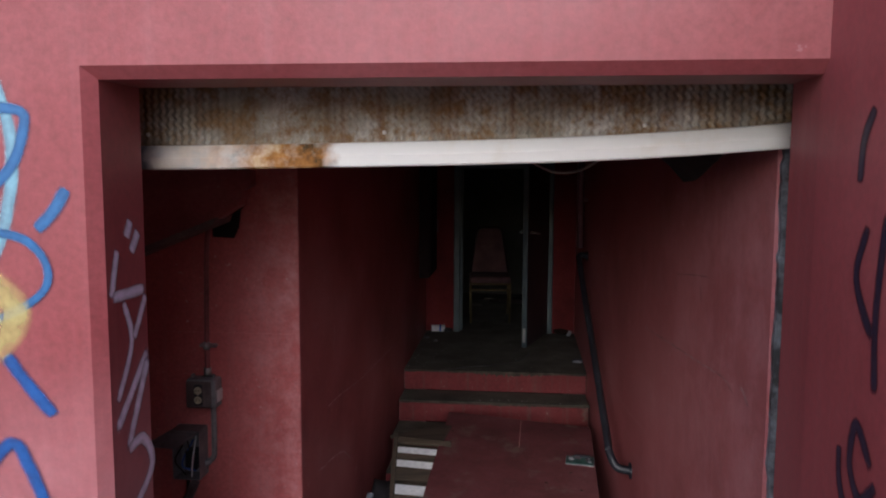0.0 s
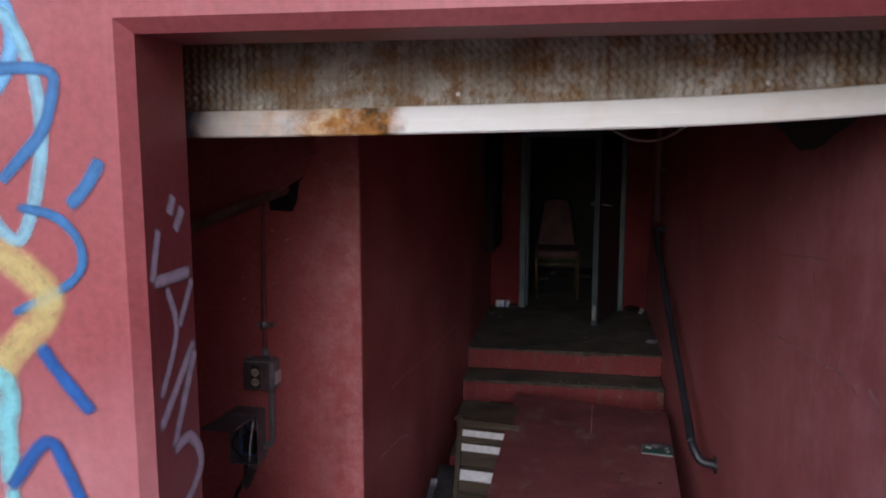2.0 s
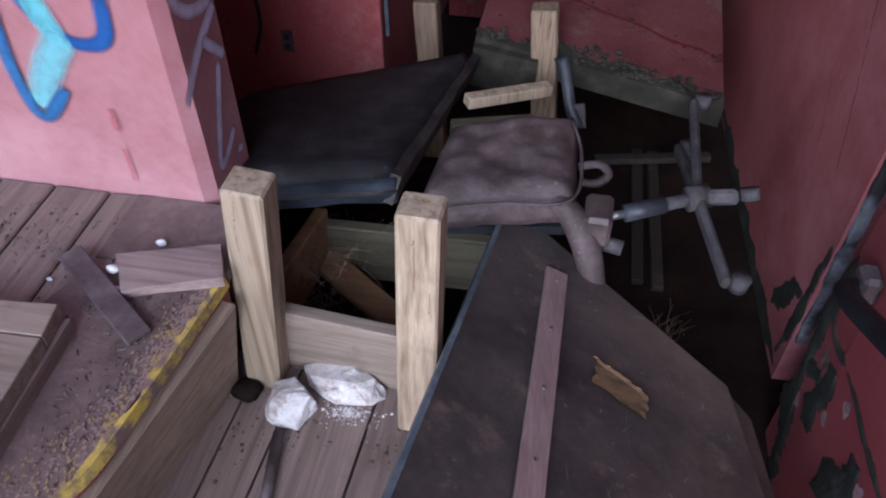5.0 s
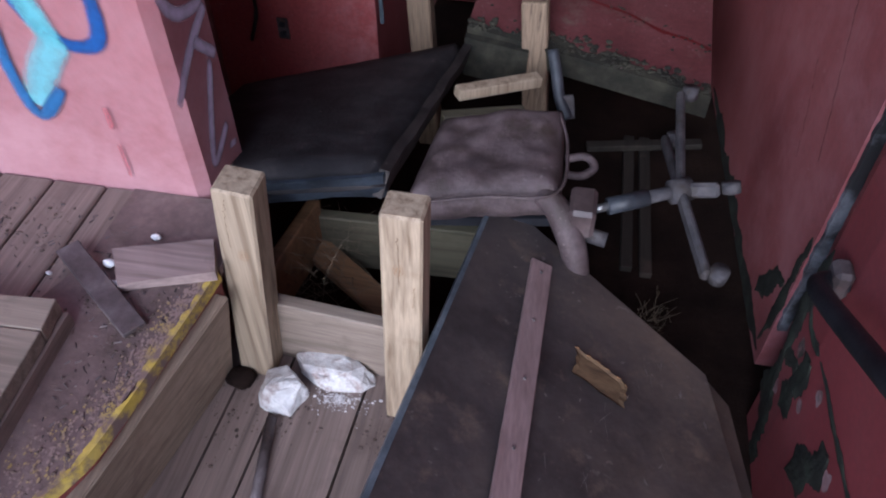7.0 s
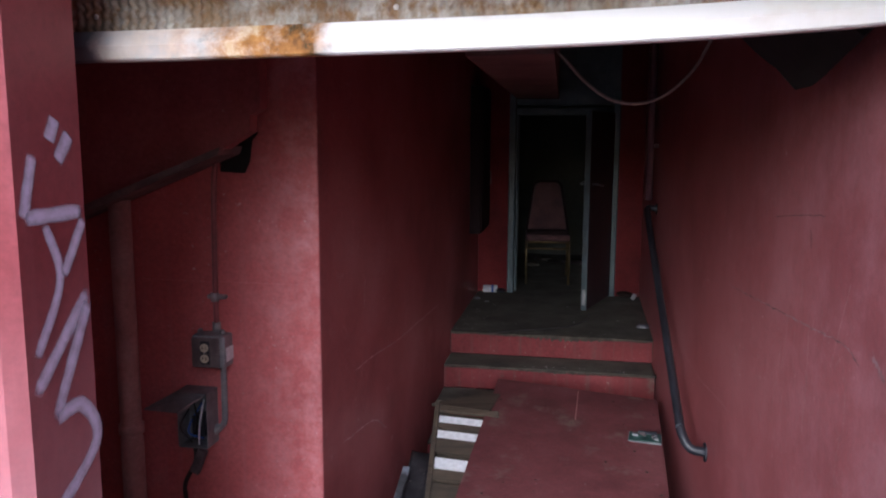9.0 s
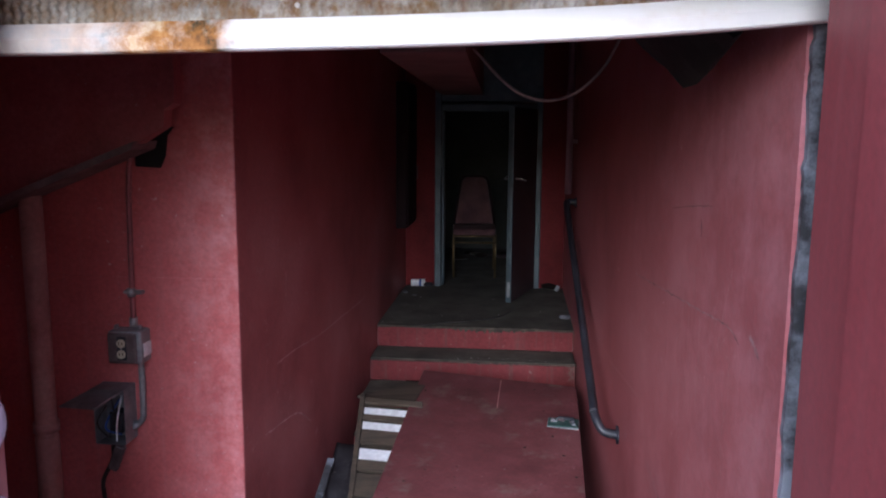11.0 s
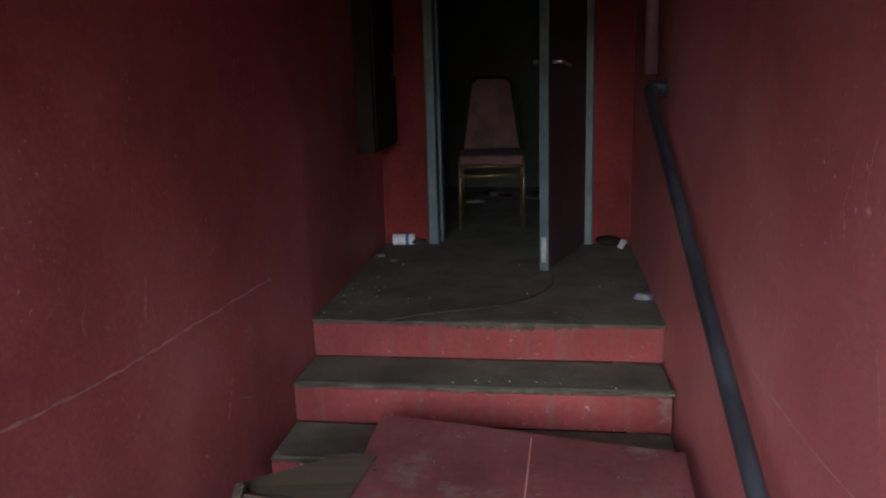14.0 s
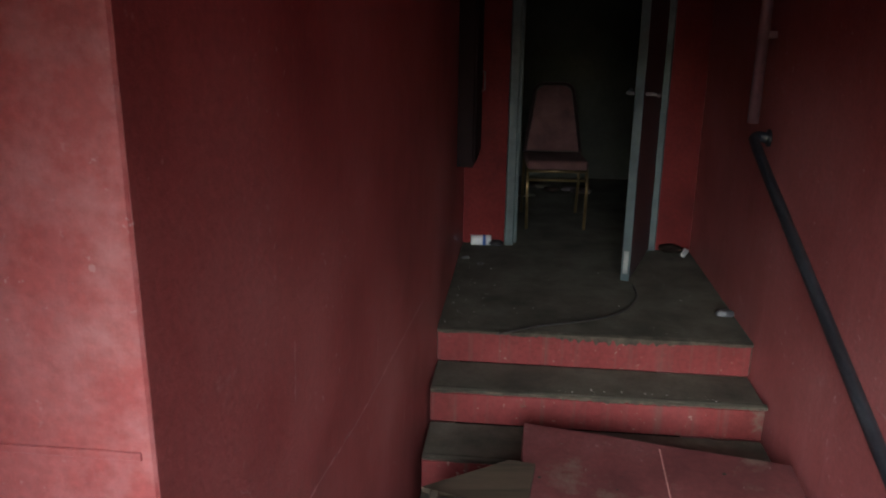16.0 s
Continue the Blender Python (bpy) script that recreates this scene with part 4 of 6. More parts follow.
# drain pipe
dp = thing("drain_pipe", "pinkish painted cast drain pipe with a joint collar", "pipe")
part("tube", tube([(-0.745, 1.385, -0.70), (-0.745, 1.385, 1.16)], 0.038, 18), PINK_PIPE, dp, smooth=True)
part("collar", tube([(-0.745, 1.385, 0.30), (-0.745, 1.385, 0.335)], 0.045, 18), PINK_PIPE, dp, smooth=True)
part("collar", tube([(-0.745, 1.385, -0.02), (-0.745, 1.385, 0.28)], 0.041, 18), PINK_PIPE, dp, "stained lower pipe joint", smooth=True)
# mortar ridge across the wall and a vertical run beside the conduit
solo("mortar_ridge", box(-0.72, -0.045, 1.4455, 1.4495, 0.857, 0.868, 0.001), RED_WEST, "pale horizontal ridge in the painted wall", "ridge")
# conduit
cd = thing("wall_conduit", "red painted conduit running down from the broken hole", "conduit")
part("tube", tube(curve_points([(-0.345, 1.447, 1.345), (-0.375, 1.43, 1.32), (-0.404, 1.432, 1.25), (-0.414, 1.432, 0.95), (-0.416, 1.432, 0.70)], 6), 0.010, 10), RED_PIPE, cd, smooth=True)
part("strap", box(-0.446, -0.376, 1.424, 1.449, 0.808, 0.822, 0.003), STEEL, cd, "shiny pipe strap")
part("strap_bow", tube([(-0.4175, 1.43, 0.800), (-0.4175, 1.43, 0.830)], 0.0145, 10), STEEL, cd, smooth=True)
part("coupling", tube([(-0.416, 1.432, 0.690), (-0.416, 1.432, 0.722)], 0.015, 10), STEEL, cd, smooth=True)
# outlet box with two sockets
ob = thing("outlet_box", "brown weatherproof outlet box with two ivory sockets", "outlet")
part("body", box(-0.487, -0.362, 1.375, 1.449, 0.565, 0.685, 0.008, seg=2), BOX_GREY, ob)
part("cover", box(-0.483, -0.378, 1.365, 1.3745, 0.570, 0.680, 0.006, seg=2), BOX_BROWN, ob)
part("side_plate", box(-0.3615, -0.357, 1.385, 1.44, 0.590, 0.640, 0.002), PAPER, ob, "pale sticker on the box side")
part("yoke", box(-0.447, -0.412, 1.3605, 1.3645, 0.583, 0.668, 0.002), BLACK, ob)
for z in (0.645, 0.606):
    s = part("socket", tube([(-0.4295, 1.3595, z), (-0.4295, 1.3555, z)], 0.0155, 16), IVORY, ob, smooth=False)
    for dx in (-0.006, 0.006):
        part("slot", box(-0.4295 + dx - 0.0012, -0.4295 + dx + 0.0012, 1.3548, 1.3554, z - 0.004, z + 0.006), NEAR_BLACK, s)
part("screw", tube([(-0.4295, 1.3600, 0.626), (-0.4295, 1.3572, 0.626)], 0.003, 8), STEEL, ob)
for x in (-0.47, -0.385):
    part("lug", box(x - 0.006, x + 0.006, 1.40, 1.42, 0.6855, 0.70, 0.002), BOX_GREY, ob)
# conduit from it down to the switch box
c2 = thing("wall_conduit", "grey bent conduit between the two wall boxes", "conduit")
part("tube", tube(curve_points([(-0.393, 1.425, 0.564), (-0.392, 1.425, 0.50), (-0.393, 1.425, 0.39), (-0.398, 1.425, 0.345), (-0.43, 1.425, 0.315)], 6), 0.0115, 10), BOX_GREY, c2, smooth=True)
part("coupling", tube([(-0.418, 1.425, 0.328), (-0.44, 1.425, 0.308)], 0.016, 10), BOX_GREY, c2, smooth=True)
sb = thing("switch_box", "grey metal switch box, its lid hanging open on bare wires", "switch box")
part("back", box(-0.545, -0.430, 1.443, 1.449, 0.27, 0.47, 0.002), BOX_GREY, sb)
part("side", box(-0.433, -0.429, 1.36, 1.4425, 0.27, 0.47, 0.001), BOX_GREY, sb)
part("side", box(-0.546, -0.542, 1.36, 1.4425, 0.27, 0.44, 0.001), BOX_GREY, sb)
part("top", box(-0.550, -0.427, 1.355, 1.4425, 0.4705, 0.476, 0.001), BOX_GREY, sb)
part("bottom", box(-0.5415, -0.4335, 1.36, 1.4425, 0.268, 0.272, 0.001), BOX_GREY, sb)
part("lid", slab((-0.640, 1.30, 0.428), (-0.485, 1.255, 0.442), (-0.440, 1.358, 0.472), (-0.560, 1.37, 0.470), 0.006, cuts=2), BOX_GREY, sb, "bent open lid")
for k, (p, q, r) in enumerate((((-0.50, 1.40, 0.43), (-0.47, 1.36, 0.37), (-0.50, 1.38, 0.30)), ((-0.46, 1.40, 0.44), (-0.455, 1.35, 0.36), (-0.47, 1.37, 0.28)),
                               ((-0.52, 1.40, 0.40), (-0.53, 1.35, 0.35), (-0.49, 1.36, 0.29)), ((-0.48, 1.42, 0.42), (-0.51, 1.37, 0.33), (-0.455, 1.38, 0.30)))):
    part("wire", tube(curve_points([p, q, r], 6), 0.0035, 6), (CABLE_BLACK, PAPER, CABLE_BLACK, BLUE_LABEL)[k], sb, smooth=True)
part("breaker", box(-0.505, -0.455, 1.385, 1.4425, 0.30, 0.38, 0.004), BLACK, sb)
solo("hanging_cable", tube(curve_points([(-0.49, 1.38, 0.268), (-0.50, 1.39, 0.20), (-0.545, 1.40, 0.12), (-0.56, 1.42, 0.05), (-0.545, 1.43, -0.10), (-0.53, 1.43, -0.28), (-0.57, 1.42, -0.42)], 8), 0.008, 8), CABLE_BLACK,
     "black cable hanging from the switch box", "cable", smooth=True)
solo("cable_connector", plank((-0.455, 1.37, 0.262), (-0.50, 1.385, 0.165), 0.035, 0.025, up=(0, -1, 0), bevel=0.004), RUST, "dirty cable connector dangling from the switch box", "connector")
op = thing("outlet_plate", "small dark outlet plate low on the red wall", "outlet")
part("plate", box(-0.456, -0.408, 1.443, 1.449, -0.415, -0.318, 0.002), RUST, op)
for z in (-0.345, -0.388):
    part("socket", box(-0.444, -0.420, 1.440, 1.4428, z - 0.012, z + 0.012, 0.004), BLACK, op)
solo("paint_chip", box(-0.014, 0.0015, 1.4465, 1.452, -0.30, -0.02, 0.001), PANEL_EDGE, "grey-blue bare strip on the wall edge", "paint chip")
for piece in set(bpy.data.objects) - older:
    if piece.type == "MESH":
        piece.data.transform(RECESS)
# old scars left in the paint: thin, wandering lines
def crackline(pts, place, w, seed, gap=0.10):
    line = curve_points([(u, v, 0) for u, v in pts], 14)
    bm = bmesh.new()
    prev = None
    for k, p in enumerate(line):
        d = (line[min(k + 1, len(line) - 1)] - line[max(k - 1, 0)]).normalized()
        s = Vector((-d.y, d.x, 0))
        q = p + s * 0.006 * noise.noise(Vector((k * 0.5, seed, 0)))
        ww = w * max(gap, 0.45 + 1.2 * noise.noise(Vector((k * 0.7, seed, 7))))
        a = (bm.verts.new(place(*(q + s * ww).xy)), bm.verts.new(place(*(q - s * ww).xy)))
        if prev:
            bm.faces.new((prev[0], prev[1], a[1], a[0]))
        prev = a
    return bm


PALE_RED = mat("pale_red_scratch", (0.48, 0.26, 0.26), rough=0.6, big=8, fine=60)
def xl(y):
    return -0.099 + 0.111 * min(1, max(0, (y - 1.676) / 2.324))
for k, pts in enumerate(([(2.06, 0.366), (2.29, 0.363), (2.69, 0.333), (3.07, 0.328), (3.63, 0.321)], [(1.9, 0.1), (2.3, 0.05), (2.5, -0.06)], [(2.9, 0.52), (2.88, 0.42)], [(2.2, 0.75), (2.19, 0.62)], [(3.3, 0.1), (3.25, -0.02)])):
    solo("wall_scar", crackline(pts, lambda u, v: (xl(u) + 0.002, u, v), 0.0065, k), PALE_RED, "pale broken scratch line in the red wall", "scratch", "wall scratches")

# ---- slab over the stair ----
c0, c1, c2_, c3 = Vector((0.362, 1.292, -0.186)), Vector((1.245, 1.10, -0.25)), Vector((1.327, 3.34, -0.115)), Vector((0.400, 3.47, -0.085))
sl = thing("red_slab", "large dull red painted slab with a crack and chipped front edge lying over the stair", "slab")
bm = slab(c0, c1, c2_, c3, 0.085, cuts=22)
for v in bm.verts:
    v.co.z += 0.004 * noise.noise(v.co * 3)
part("board", bm, RED_SLAB, sl)
# bare concrete showing along the broken front edge
bm = bmesh.new()
n = 46
top, low, lip = [], [], []
for k in range(n + 1):
    u = k / n
    p = c0.lerp(c1, u)
    inn = (c3 - c0).lerp(c2_ - c1, u).normalized()
    jag = 0.012 + 0.085 * max(0, math.sin(u * math.pi)) * (0.6 + 0.8 * noise.noise(Vector((u * 9, 0, 0)))) + 0.012 * noise.noise(Vector((u * 60, 2, 0)))
    top.append(bm.verts.new(p + inn * max(0.004, jag) + Vector((0, 0, 0.006))))
    lip.append(bm.verts.new(p + Vector((0, -0.006, 0.003))))
    low.append(bm.verts.new(p + Vector((0, -0.004, -0.088))))
for k in range(n):
    bm.faces.new((top[k], top[k + 1], lip[k + 1], lip[k]))
    bm.faces.new((lip[k], lip[k + 1], low[k + 1], low[k]))
part("broken_edge", bm, MOSSY, sl, "crumbled mossy concrete edge")
bm = bmesh.new()
crk = []
for k in range(31):
    u = k / 30
    p = (c0.lerp(c3, 0.23)).lerp(c1.lerp(c2_, 0.115), u) + Vector((0, 0.02 * noise.noise(Vector((u * 7, 0, 4))), 0.003))
    w = 0.009 + 0.008 * noise.noise(Vector((u * 12, 5, 0)))
    crk.append((bm.verts.new(p + Vector((0, -w, 0.002))), bm.verts.new(p + Vector((0, w, 0.002)))))
for a, b2 in zip(crk, crk[1:]):
    bm.faces.new((a[0], a[1], b2[1], b2[0]))
part("crack", bm, RED_NORTH, sl, "dark red-brown crack across the slab")
part("scratch", plank(c0.lerp(c1, 0.52).lerp(c3.lerp(c2_, 0.52), 0.80) + Vector((0, 0, 0.001)), c0.lerp(c1, 0.52).lerp(c3.lerp(c2_, 0.52), 0.985) + Vector((0, 0, 0.001)), 0.004, 0.003, bevel=0), PINK_PIPE, sl)
# circuit board on it
q = Vector((1.222, 2.81, -0.138))
pc = thing("circuit_board", "small green circuit board lying on the red slab", "circuit board")
M = Matrix.Translation(q) @ pose(0, 0, 0, 3.5, 0, -6) @ Matrix.Scale(0.93, 4)
part("board", box(-0.085, 0.085, -0.055, 0.055, 0, 0.006, 0.001, m=M), PCB, pc)
part("frame", box(-0.089, 0.089, -0.060, 0.060, -0.008, 0.0, 0.001, m=M), BOX_GREY, pc)
for k in range(14):
    x, y = random.uniform(-0.07, 0.06), random.uniform(-0.045, 0.04)
    part("chip", box(x, x + random.uniform(0.008, 0.03), y, y + random.uniform(0.006, 0.016), 0.006, random.uniform(0.010, 0.018), 0.0, m=M), (BLACK, BOX_BROWN, BOX_GREY)[k % 3], pc)
part("connector", box(-0.03, 0.06, 0.032, 0.048, 0.006, 0.02, 0.001, m=M), BLACK, pc)

# slatted crate with white card behind its slats, leaning beside the slab
cr = thing("slatted_crate", "mouldy timber crate with white card between its slats", "crate")
A0, A1 = Vector((0.118, 2.98, -0.115)), Vector((0.410, 2.915, -0.115))
D0, D1 = Vector((0.205, 2.15, -0.45)), Vector((0.445, 2.10, -0.45))
def on(u, v, up=0.0):
    return A0.lerp(A1, u).lerp(D0.lerp(D1, u), v) + Vector((0, -0.35, 0.93)) * up
part("back_card", slab(on(0.03, 0.0, -0.03), on(1.15, 0.0, -0.03), on(1.15, 1, -0.03), on(0.03, 1, -0.03), 0.004), CRATE, cr)
part("side_rail", plank(on(0.0, -0.02), on(0.0, 1.05), 0.026, 0.07, up=(0, -0.35, 0.93), bevel=0.003), CRATE, cr)
for k, (v0, v1, mt, up) in enumerate(((0.0, 0.045, CRATE, 0.02), (0.075, 0.135, PAPER, 0.006), (0.145, 0.185, CRATE, 0.016), (0.20, 0.265, PAPER, 0.006), (0.275, 0.385, CRATE, 0.016), (0.42, 0.50, PAPER, 0.006), (0.52, 0.60, CRATE, 0.018), (0.62, 0.78, CRATE, 0.014), (0.81, 0.98, CRATE, 0.012))):
    nm = "card" if mt is PAPER else "slat"
    part(nm, slab(on(0.04, v0, up), on(1.18, v0 - 0.02, up), on(1.18, v1 - 0.02, up), on(0.04, v1, up), 0.016), mt, cr, "white card strip" if mt is PAPER else "")
part("top_board", slab((0.066, 3.06, -0.120), (0.41, 2.93, -0.095), (0.44, 3.20, -0.09), (0.35, 3.22, -0.095), 0.018), CRATE, cr, "grey-brown corner board")
solo("dark_bag", slab((0.06, 2.26, -0.36), (0.175, 2.17, -0.36), (0.155, 2.63, -0.23), (0.05, 2.63, -0.23), 0.12, cuts=5, rough=0.03, bevel=0.0), VINYL, "dark plastic bag squeezed beside the crate", "bag", smooth=True)
solo("leaning_lath", plank((0.08, 1.72, -0.42), (0.06, 2.45, -0.24), 0.035, 0.02), OLD_DARK, "dark grey lath leaning against the wall", "lath")

# ---- pine posts and the timber frame in the pit ----
ZB = -0.45
POSTS = (((0.089, -0.100, 0.237), (0.024, -0.107, ZB), "knotty"), ((0.463, -0.115, 0.243), (0.453, -0.172, ZB), "knotty"), ((0.605, 1.28, -0.040), (0.677, 1.214, -0.919), "weathered"), ((0.125, 1.545, -0.190), (0.167, 1.51, -0.919), "weathered"))
def post_cracks(a, c, post, seed):
    """Drying cracks and a knot in the street face of a post."""
    a, c = Vector(a), Vector(c)
    yv = (a - c).normalized()
    xv = yv.cross(Vector((0.0, -1.0, 0.1))).normalized()
    zv = xv.cross(yv)
    face = lambda u, v: c + yv * v + xv * u + zv * 0.0462
    rp = random.Random(seed)
    L4 = (a - c).length
    for k in range(2):
        v0 = rp.uniform(0.45, 0.75) * L4
        u0 = rp.uniform(-0.03, 0.03)
        ln = rp.uniform(0.06, 0.20)
        part("drying_crack", crackline([(u0, v0), (u0 + rp.gauss(0, 0.003), v0 + ln * 0.5), (u0 + rp.gauss(0, 0.004), v0 + ln)], face, rp.uniform(0.0007, 0.0018), seed + k, 0.2), TORN, post)
    kv, ku = rp.uniform(0.70, 0.80) * L4, rp.uniform(-0.01, 0.015)
    part("knot", crackline([(ku + 0.011 * math.cos(t) , kv + 0.016 * math.sin(t)) for t in [q * 0.7 for q in range(10)]], face, 0.0010, seed + 9, 0.3), WARM, post)
    part("knot", crackline([(ku + 0.005 * math.cos(t) , kv + 0.007 * math.sin(t)) for t in [q * 0.7 for q in range(10)]], face, 0.0016, seed + 8, 0.5), WARM, post)


for (a, c, w) in POSTS:
    bm = plank(c, a, 0.094, 0.09, up=(0.0, -1.0, 0.1), bevel=0.006)
    post = solo("wooden_post", bm, PINE if w == "knotty" else PINE_OLD, f"{w} square pine post standing in the pit", "post", "pine posts")
    if w == "knotty":
        post_cracks(a, c, post, int(a[0] * 100))
tf = thing("boarding", "nailed boarding of weathered timbers round the pit", "boarding")
bm = bmesh.new()
inner_top, inner_foot = (Vector((0.043, -0.195, -0.055)), Vector((-0.124, -1.20, -0.055))), (Vector((-0.046, -0.150, -0.449)), Vector((-0.225, -1.05, -0.449)))
side_a, side_b = [], []
for q in range(25):
    u = q / 24
    lip = Vector((0, 0, 0.003 * noise.noise(Vector((u * 14, 3, 0)))))
    a, c = inner_top[0].lerp(inner_top[1], u) + lip, inner_foot[0].lerp(inner_foot[1], u)
    side_a.append([bm.verts.new(a), bm.verts.new(c)])
    side_b.append([bm.verts.new(a + Vector((-0.040, 0.004, 0.002))), bm.verts.new(c + Vector((-0.040, 0.004, 0)))])
for q in range(24):
    for f in ((side_a[q][0], side_a[q + 1][0], side_a[q + 1][1], side_a[q][1]), (side_b[q][0], side_b[q][1], side_b[q + 1][1], side_b[q + 1][0]),
              (side_a[q][0], side_b[q][0], side_b[q + 1][0], side_a[q + 1][0]), (side_a[q][1], side_a[q + 1][1], side_b[q + 1][1], side_b[q][1])):
        bm.faces.new(f)
for q in (0, 24):
    bm.faces.new((side_a[q][0], side_a[q][1], side_b[q][1], side_b[q][0]))
bmesh.ops.recalc_face_normals(bm, faces=bm.faces)
bmesh.ops.bevel(bm, geom=[e for e in bm.edges if e.is_manifold and e.calc_face_angle(0) > 0.8], offset=0.004, segments=2, affect="EDGES")
part("board", bm, DECK_W, tf, "long board on edge")
part("board", plank((0.07, -0.055, -0.335), (0.41, -0.075, -0.345), 0.04, 0.235, bevel=0.004), DECK_X, tf)
part("board", plank((0.03, 0.40, -0.46), (0.62, 0.42, -0.46), 0.04, 0.22, bevel=0.004), DAMP, tf, "damp greenish board")
part("board", plank((-0.005, 0.02, -0.36), (0.03, 0.40, -0.40), 0.04, 0.20, bevel=0.004), WARM, tf)
solo("loose_plank", plank((0.03, 0.36, -0.47), (0.33, 0.16, -0.50), 0.09, 0.03, bevel=0.004), WARM, "broken orange-brown plank lying in the frame", "plank")
floor_boards = [(-0.28, -0.16), (-0.153, -0.037), (-0.03, 0.085), (0.092, 0.31), (0.318, 0.54), (0.548, 0.77)]
pf = thing("pit_boards", "worn timber boards over the pit floor", "boards")
for x0, x1 in floor_boards:
    bm = slab((x0 - 0.03, -1.3, ZB), (x1 - 0.03, -1.3, ZB), (x1 + 0.02, -0.045, ZB), (x0 + 0.02, -0.045, ZB), 0.03)
    part("plank", bm, DECK, pf)
setting("pit_joist", box(-0.05, 0.9, -1.3, -1.25, Z_PIT, ZB - 0.03), DECK_X, "joist under the boards", "trim")
setting("pit_joist_back", box(-0.05, 0.9, -0.12, -0.08, Z_PIT, ZB - 0.03), DECK_X, "joist under the boards", "trim")
# plaster lumps
def lump(name, c, r, sc, seed, mt, label, cat, rot=0):
    bm = bmesh.new()
    bmesh.ops.create_icosphere(bm, subdivisions=3 if mt is STONE else 2, radius=1)
    for v in bm.verts:
        d = v.co.normalized()
        k = 1 + 0.30 * noise.noise(d * 1.3 + Vector((seed, 0, 0))) + 0.12 * noise.noise(d * 3.5 + Vector((seed, 9, 0))) + 0.04 * noise.noise(d * 9 + Vector((0, seed, 0)))
        v.co = Vector((d.x * sc[0], d.y * sc[1], max(d.z, -0.55) * sc[2])) * r * k
    bmesh.ops.transform(bm, matrix=Matrix.Translation(c) @ pose(0, 0, 0, 0, 0, rot), verts=bm.verts)
    return solo(name, bm, mt, label, cat, smooth=mt is not STONE)


def shard(name, c, size, seed, mt, label, cat, rot=0, n=13):
    """An angular broken piece with flat faces."""
    rnd = random.Random(seed)
    bm = bmesh.new()
    for k in range(n):
        t = 6.283 * k / n + rnd.uniform(-0.2, 0.2)
        r = rnd.uniform(0.8, 1.05)
        for z in (-0.5 + rnd.uniform(0, 0.15), 0.5 - rnd.uniform(0, 0.6)):
            s = r * (1.0 if z < 0 else rnd.uniform(0.55, 0.95))
            bm.verts.new((size[0] * s * math.cos(t), size[1] * s * math.sin(t), size[2] * z))
    r = bmesh.ops.convex_hull(bm, input=bm.verts)
    bmesh.ops.delete(bm, geom=list({g for g in r["geom_interior"] + r["geom_unused"] if isinstance(g, bmesh.types.BMVert)}), context="VERTS")
    bmesh.ops.bevel(bm, geom=[e for e in bm.edges if e.is_manifold and e.calc_face_angle(0) > 0.5], offset=min(size) * 0.05, segments=1, affect="EDGES")
    bmesh.ops.triangulate(bm, faces=bm.faces)
    bmesh.ops.subdivide_edges(bm, edges=bm.edges, cuts=2, use_grid_fill=True)
    for v in bm.verts:
        v.co += noise.noise_vector(v.co * 45 + Vector((seed, 0, 0))) * min(size) * 0.09 + noise.noise_vector(v.co * 140) * min(size) * 0.03
    bmesh.ops.transform(bm, matrix=Matrix.Translation(Vector(c) + Vector((0, 0, size[2] * 0.5))) @ pose(0, 0, 0, 0, 0, rot), verts=bm.verts)
    return solo(name, bm, mt, label, cat)


r1, r2 = Vector((0.121, -0.202, -0.420)), Vector((0.231, -0.109, -0.420))
shard("plaster_lump", Vector((r1.x, r1.y, ZB)), (0.070, 0.074, 0.088), 3, STONE, "dirty white broken plaster lump on the boards", "rubble", 20)
shard("plaster_lump", Vector((r2.x, r2.y, ZB)), (0.122, 0.062, 0.080), 8, STONE, "white elongated broken plaster lump on the boards", "rubble", -8)
q = Vector((0.262, -0.187, -0.449))
bm = bmesh.new()
for k in range(420):
    a, r = random.uniform(0, 6.28), abs(random.gauss(0, 0.42))
    s = random.uniform(0.0008, 0.0022) if k % 9 else random.uniform(0.002, 0.005)
    c = q + Vector((math.cos(a) * r * 0.10, math.sin(a) * r * 0.05, s * 0.4))
    bmesh.ops.create_icosphere(bm, subdivisions=1, radius=s, matrix=Matrix.Translation(c) @ Matrix.Diagonal((1.3, 1.0, 0.7, 1)))
solo("plaster_crumbs", bm, DUST, "white plaster crumbs scattered on the boards", "rubble", kind="stuff")
solo("iron_rod", tube([(0.116, -0.287, -0.430), (0.153, -0.513, -0.430)], 0.014, 10), RUST, "short rusty iron rod on the boards", "rod", smooth=True)
lump("dirt_clod", Vector((-0.011, -0.178, -0.430)), 0.04, (1, 0.9, 0.6), 5, EARTH, "dark clod of dirt at a post foot", "rubble")

# ---- leaning panel ----
lp = thing("leaning_board", "dark stained board with a pinkish batten leaning in the pit", "board")
P0, P1, P3 = Vector((0.49, -0.78, 0.02)), Vector((0.597, 0.464, -0.238)), Vector((1.226, 0.04, -0.40))
P2 = Vector((1.37, -0.72, -0.36))
part("sheet", slab(P0, P1, P3, P2, 0.035, cuts=12), PANEL, lp)
nrm = (P1 - P0).cross(P3 - P1).normalized()
if nrm.z < 0:
    nrm = -nrm
side = (P3 - P1).normalized()
part("edge_strip", slab(P0 - side * 0.014 + nrm * 0.003, P1 - side * 0.014 + nrm * 0.003, P1 + nrm * 0.003, P0 + nrm * 0.003, 0.042), PANEL_EDGE, lp, "worn blue-grey edging")
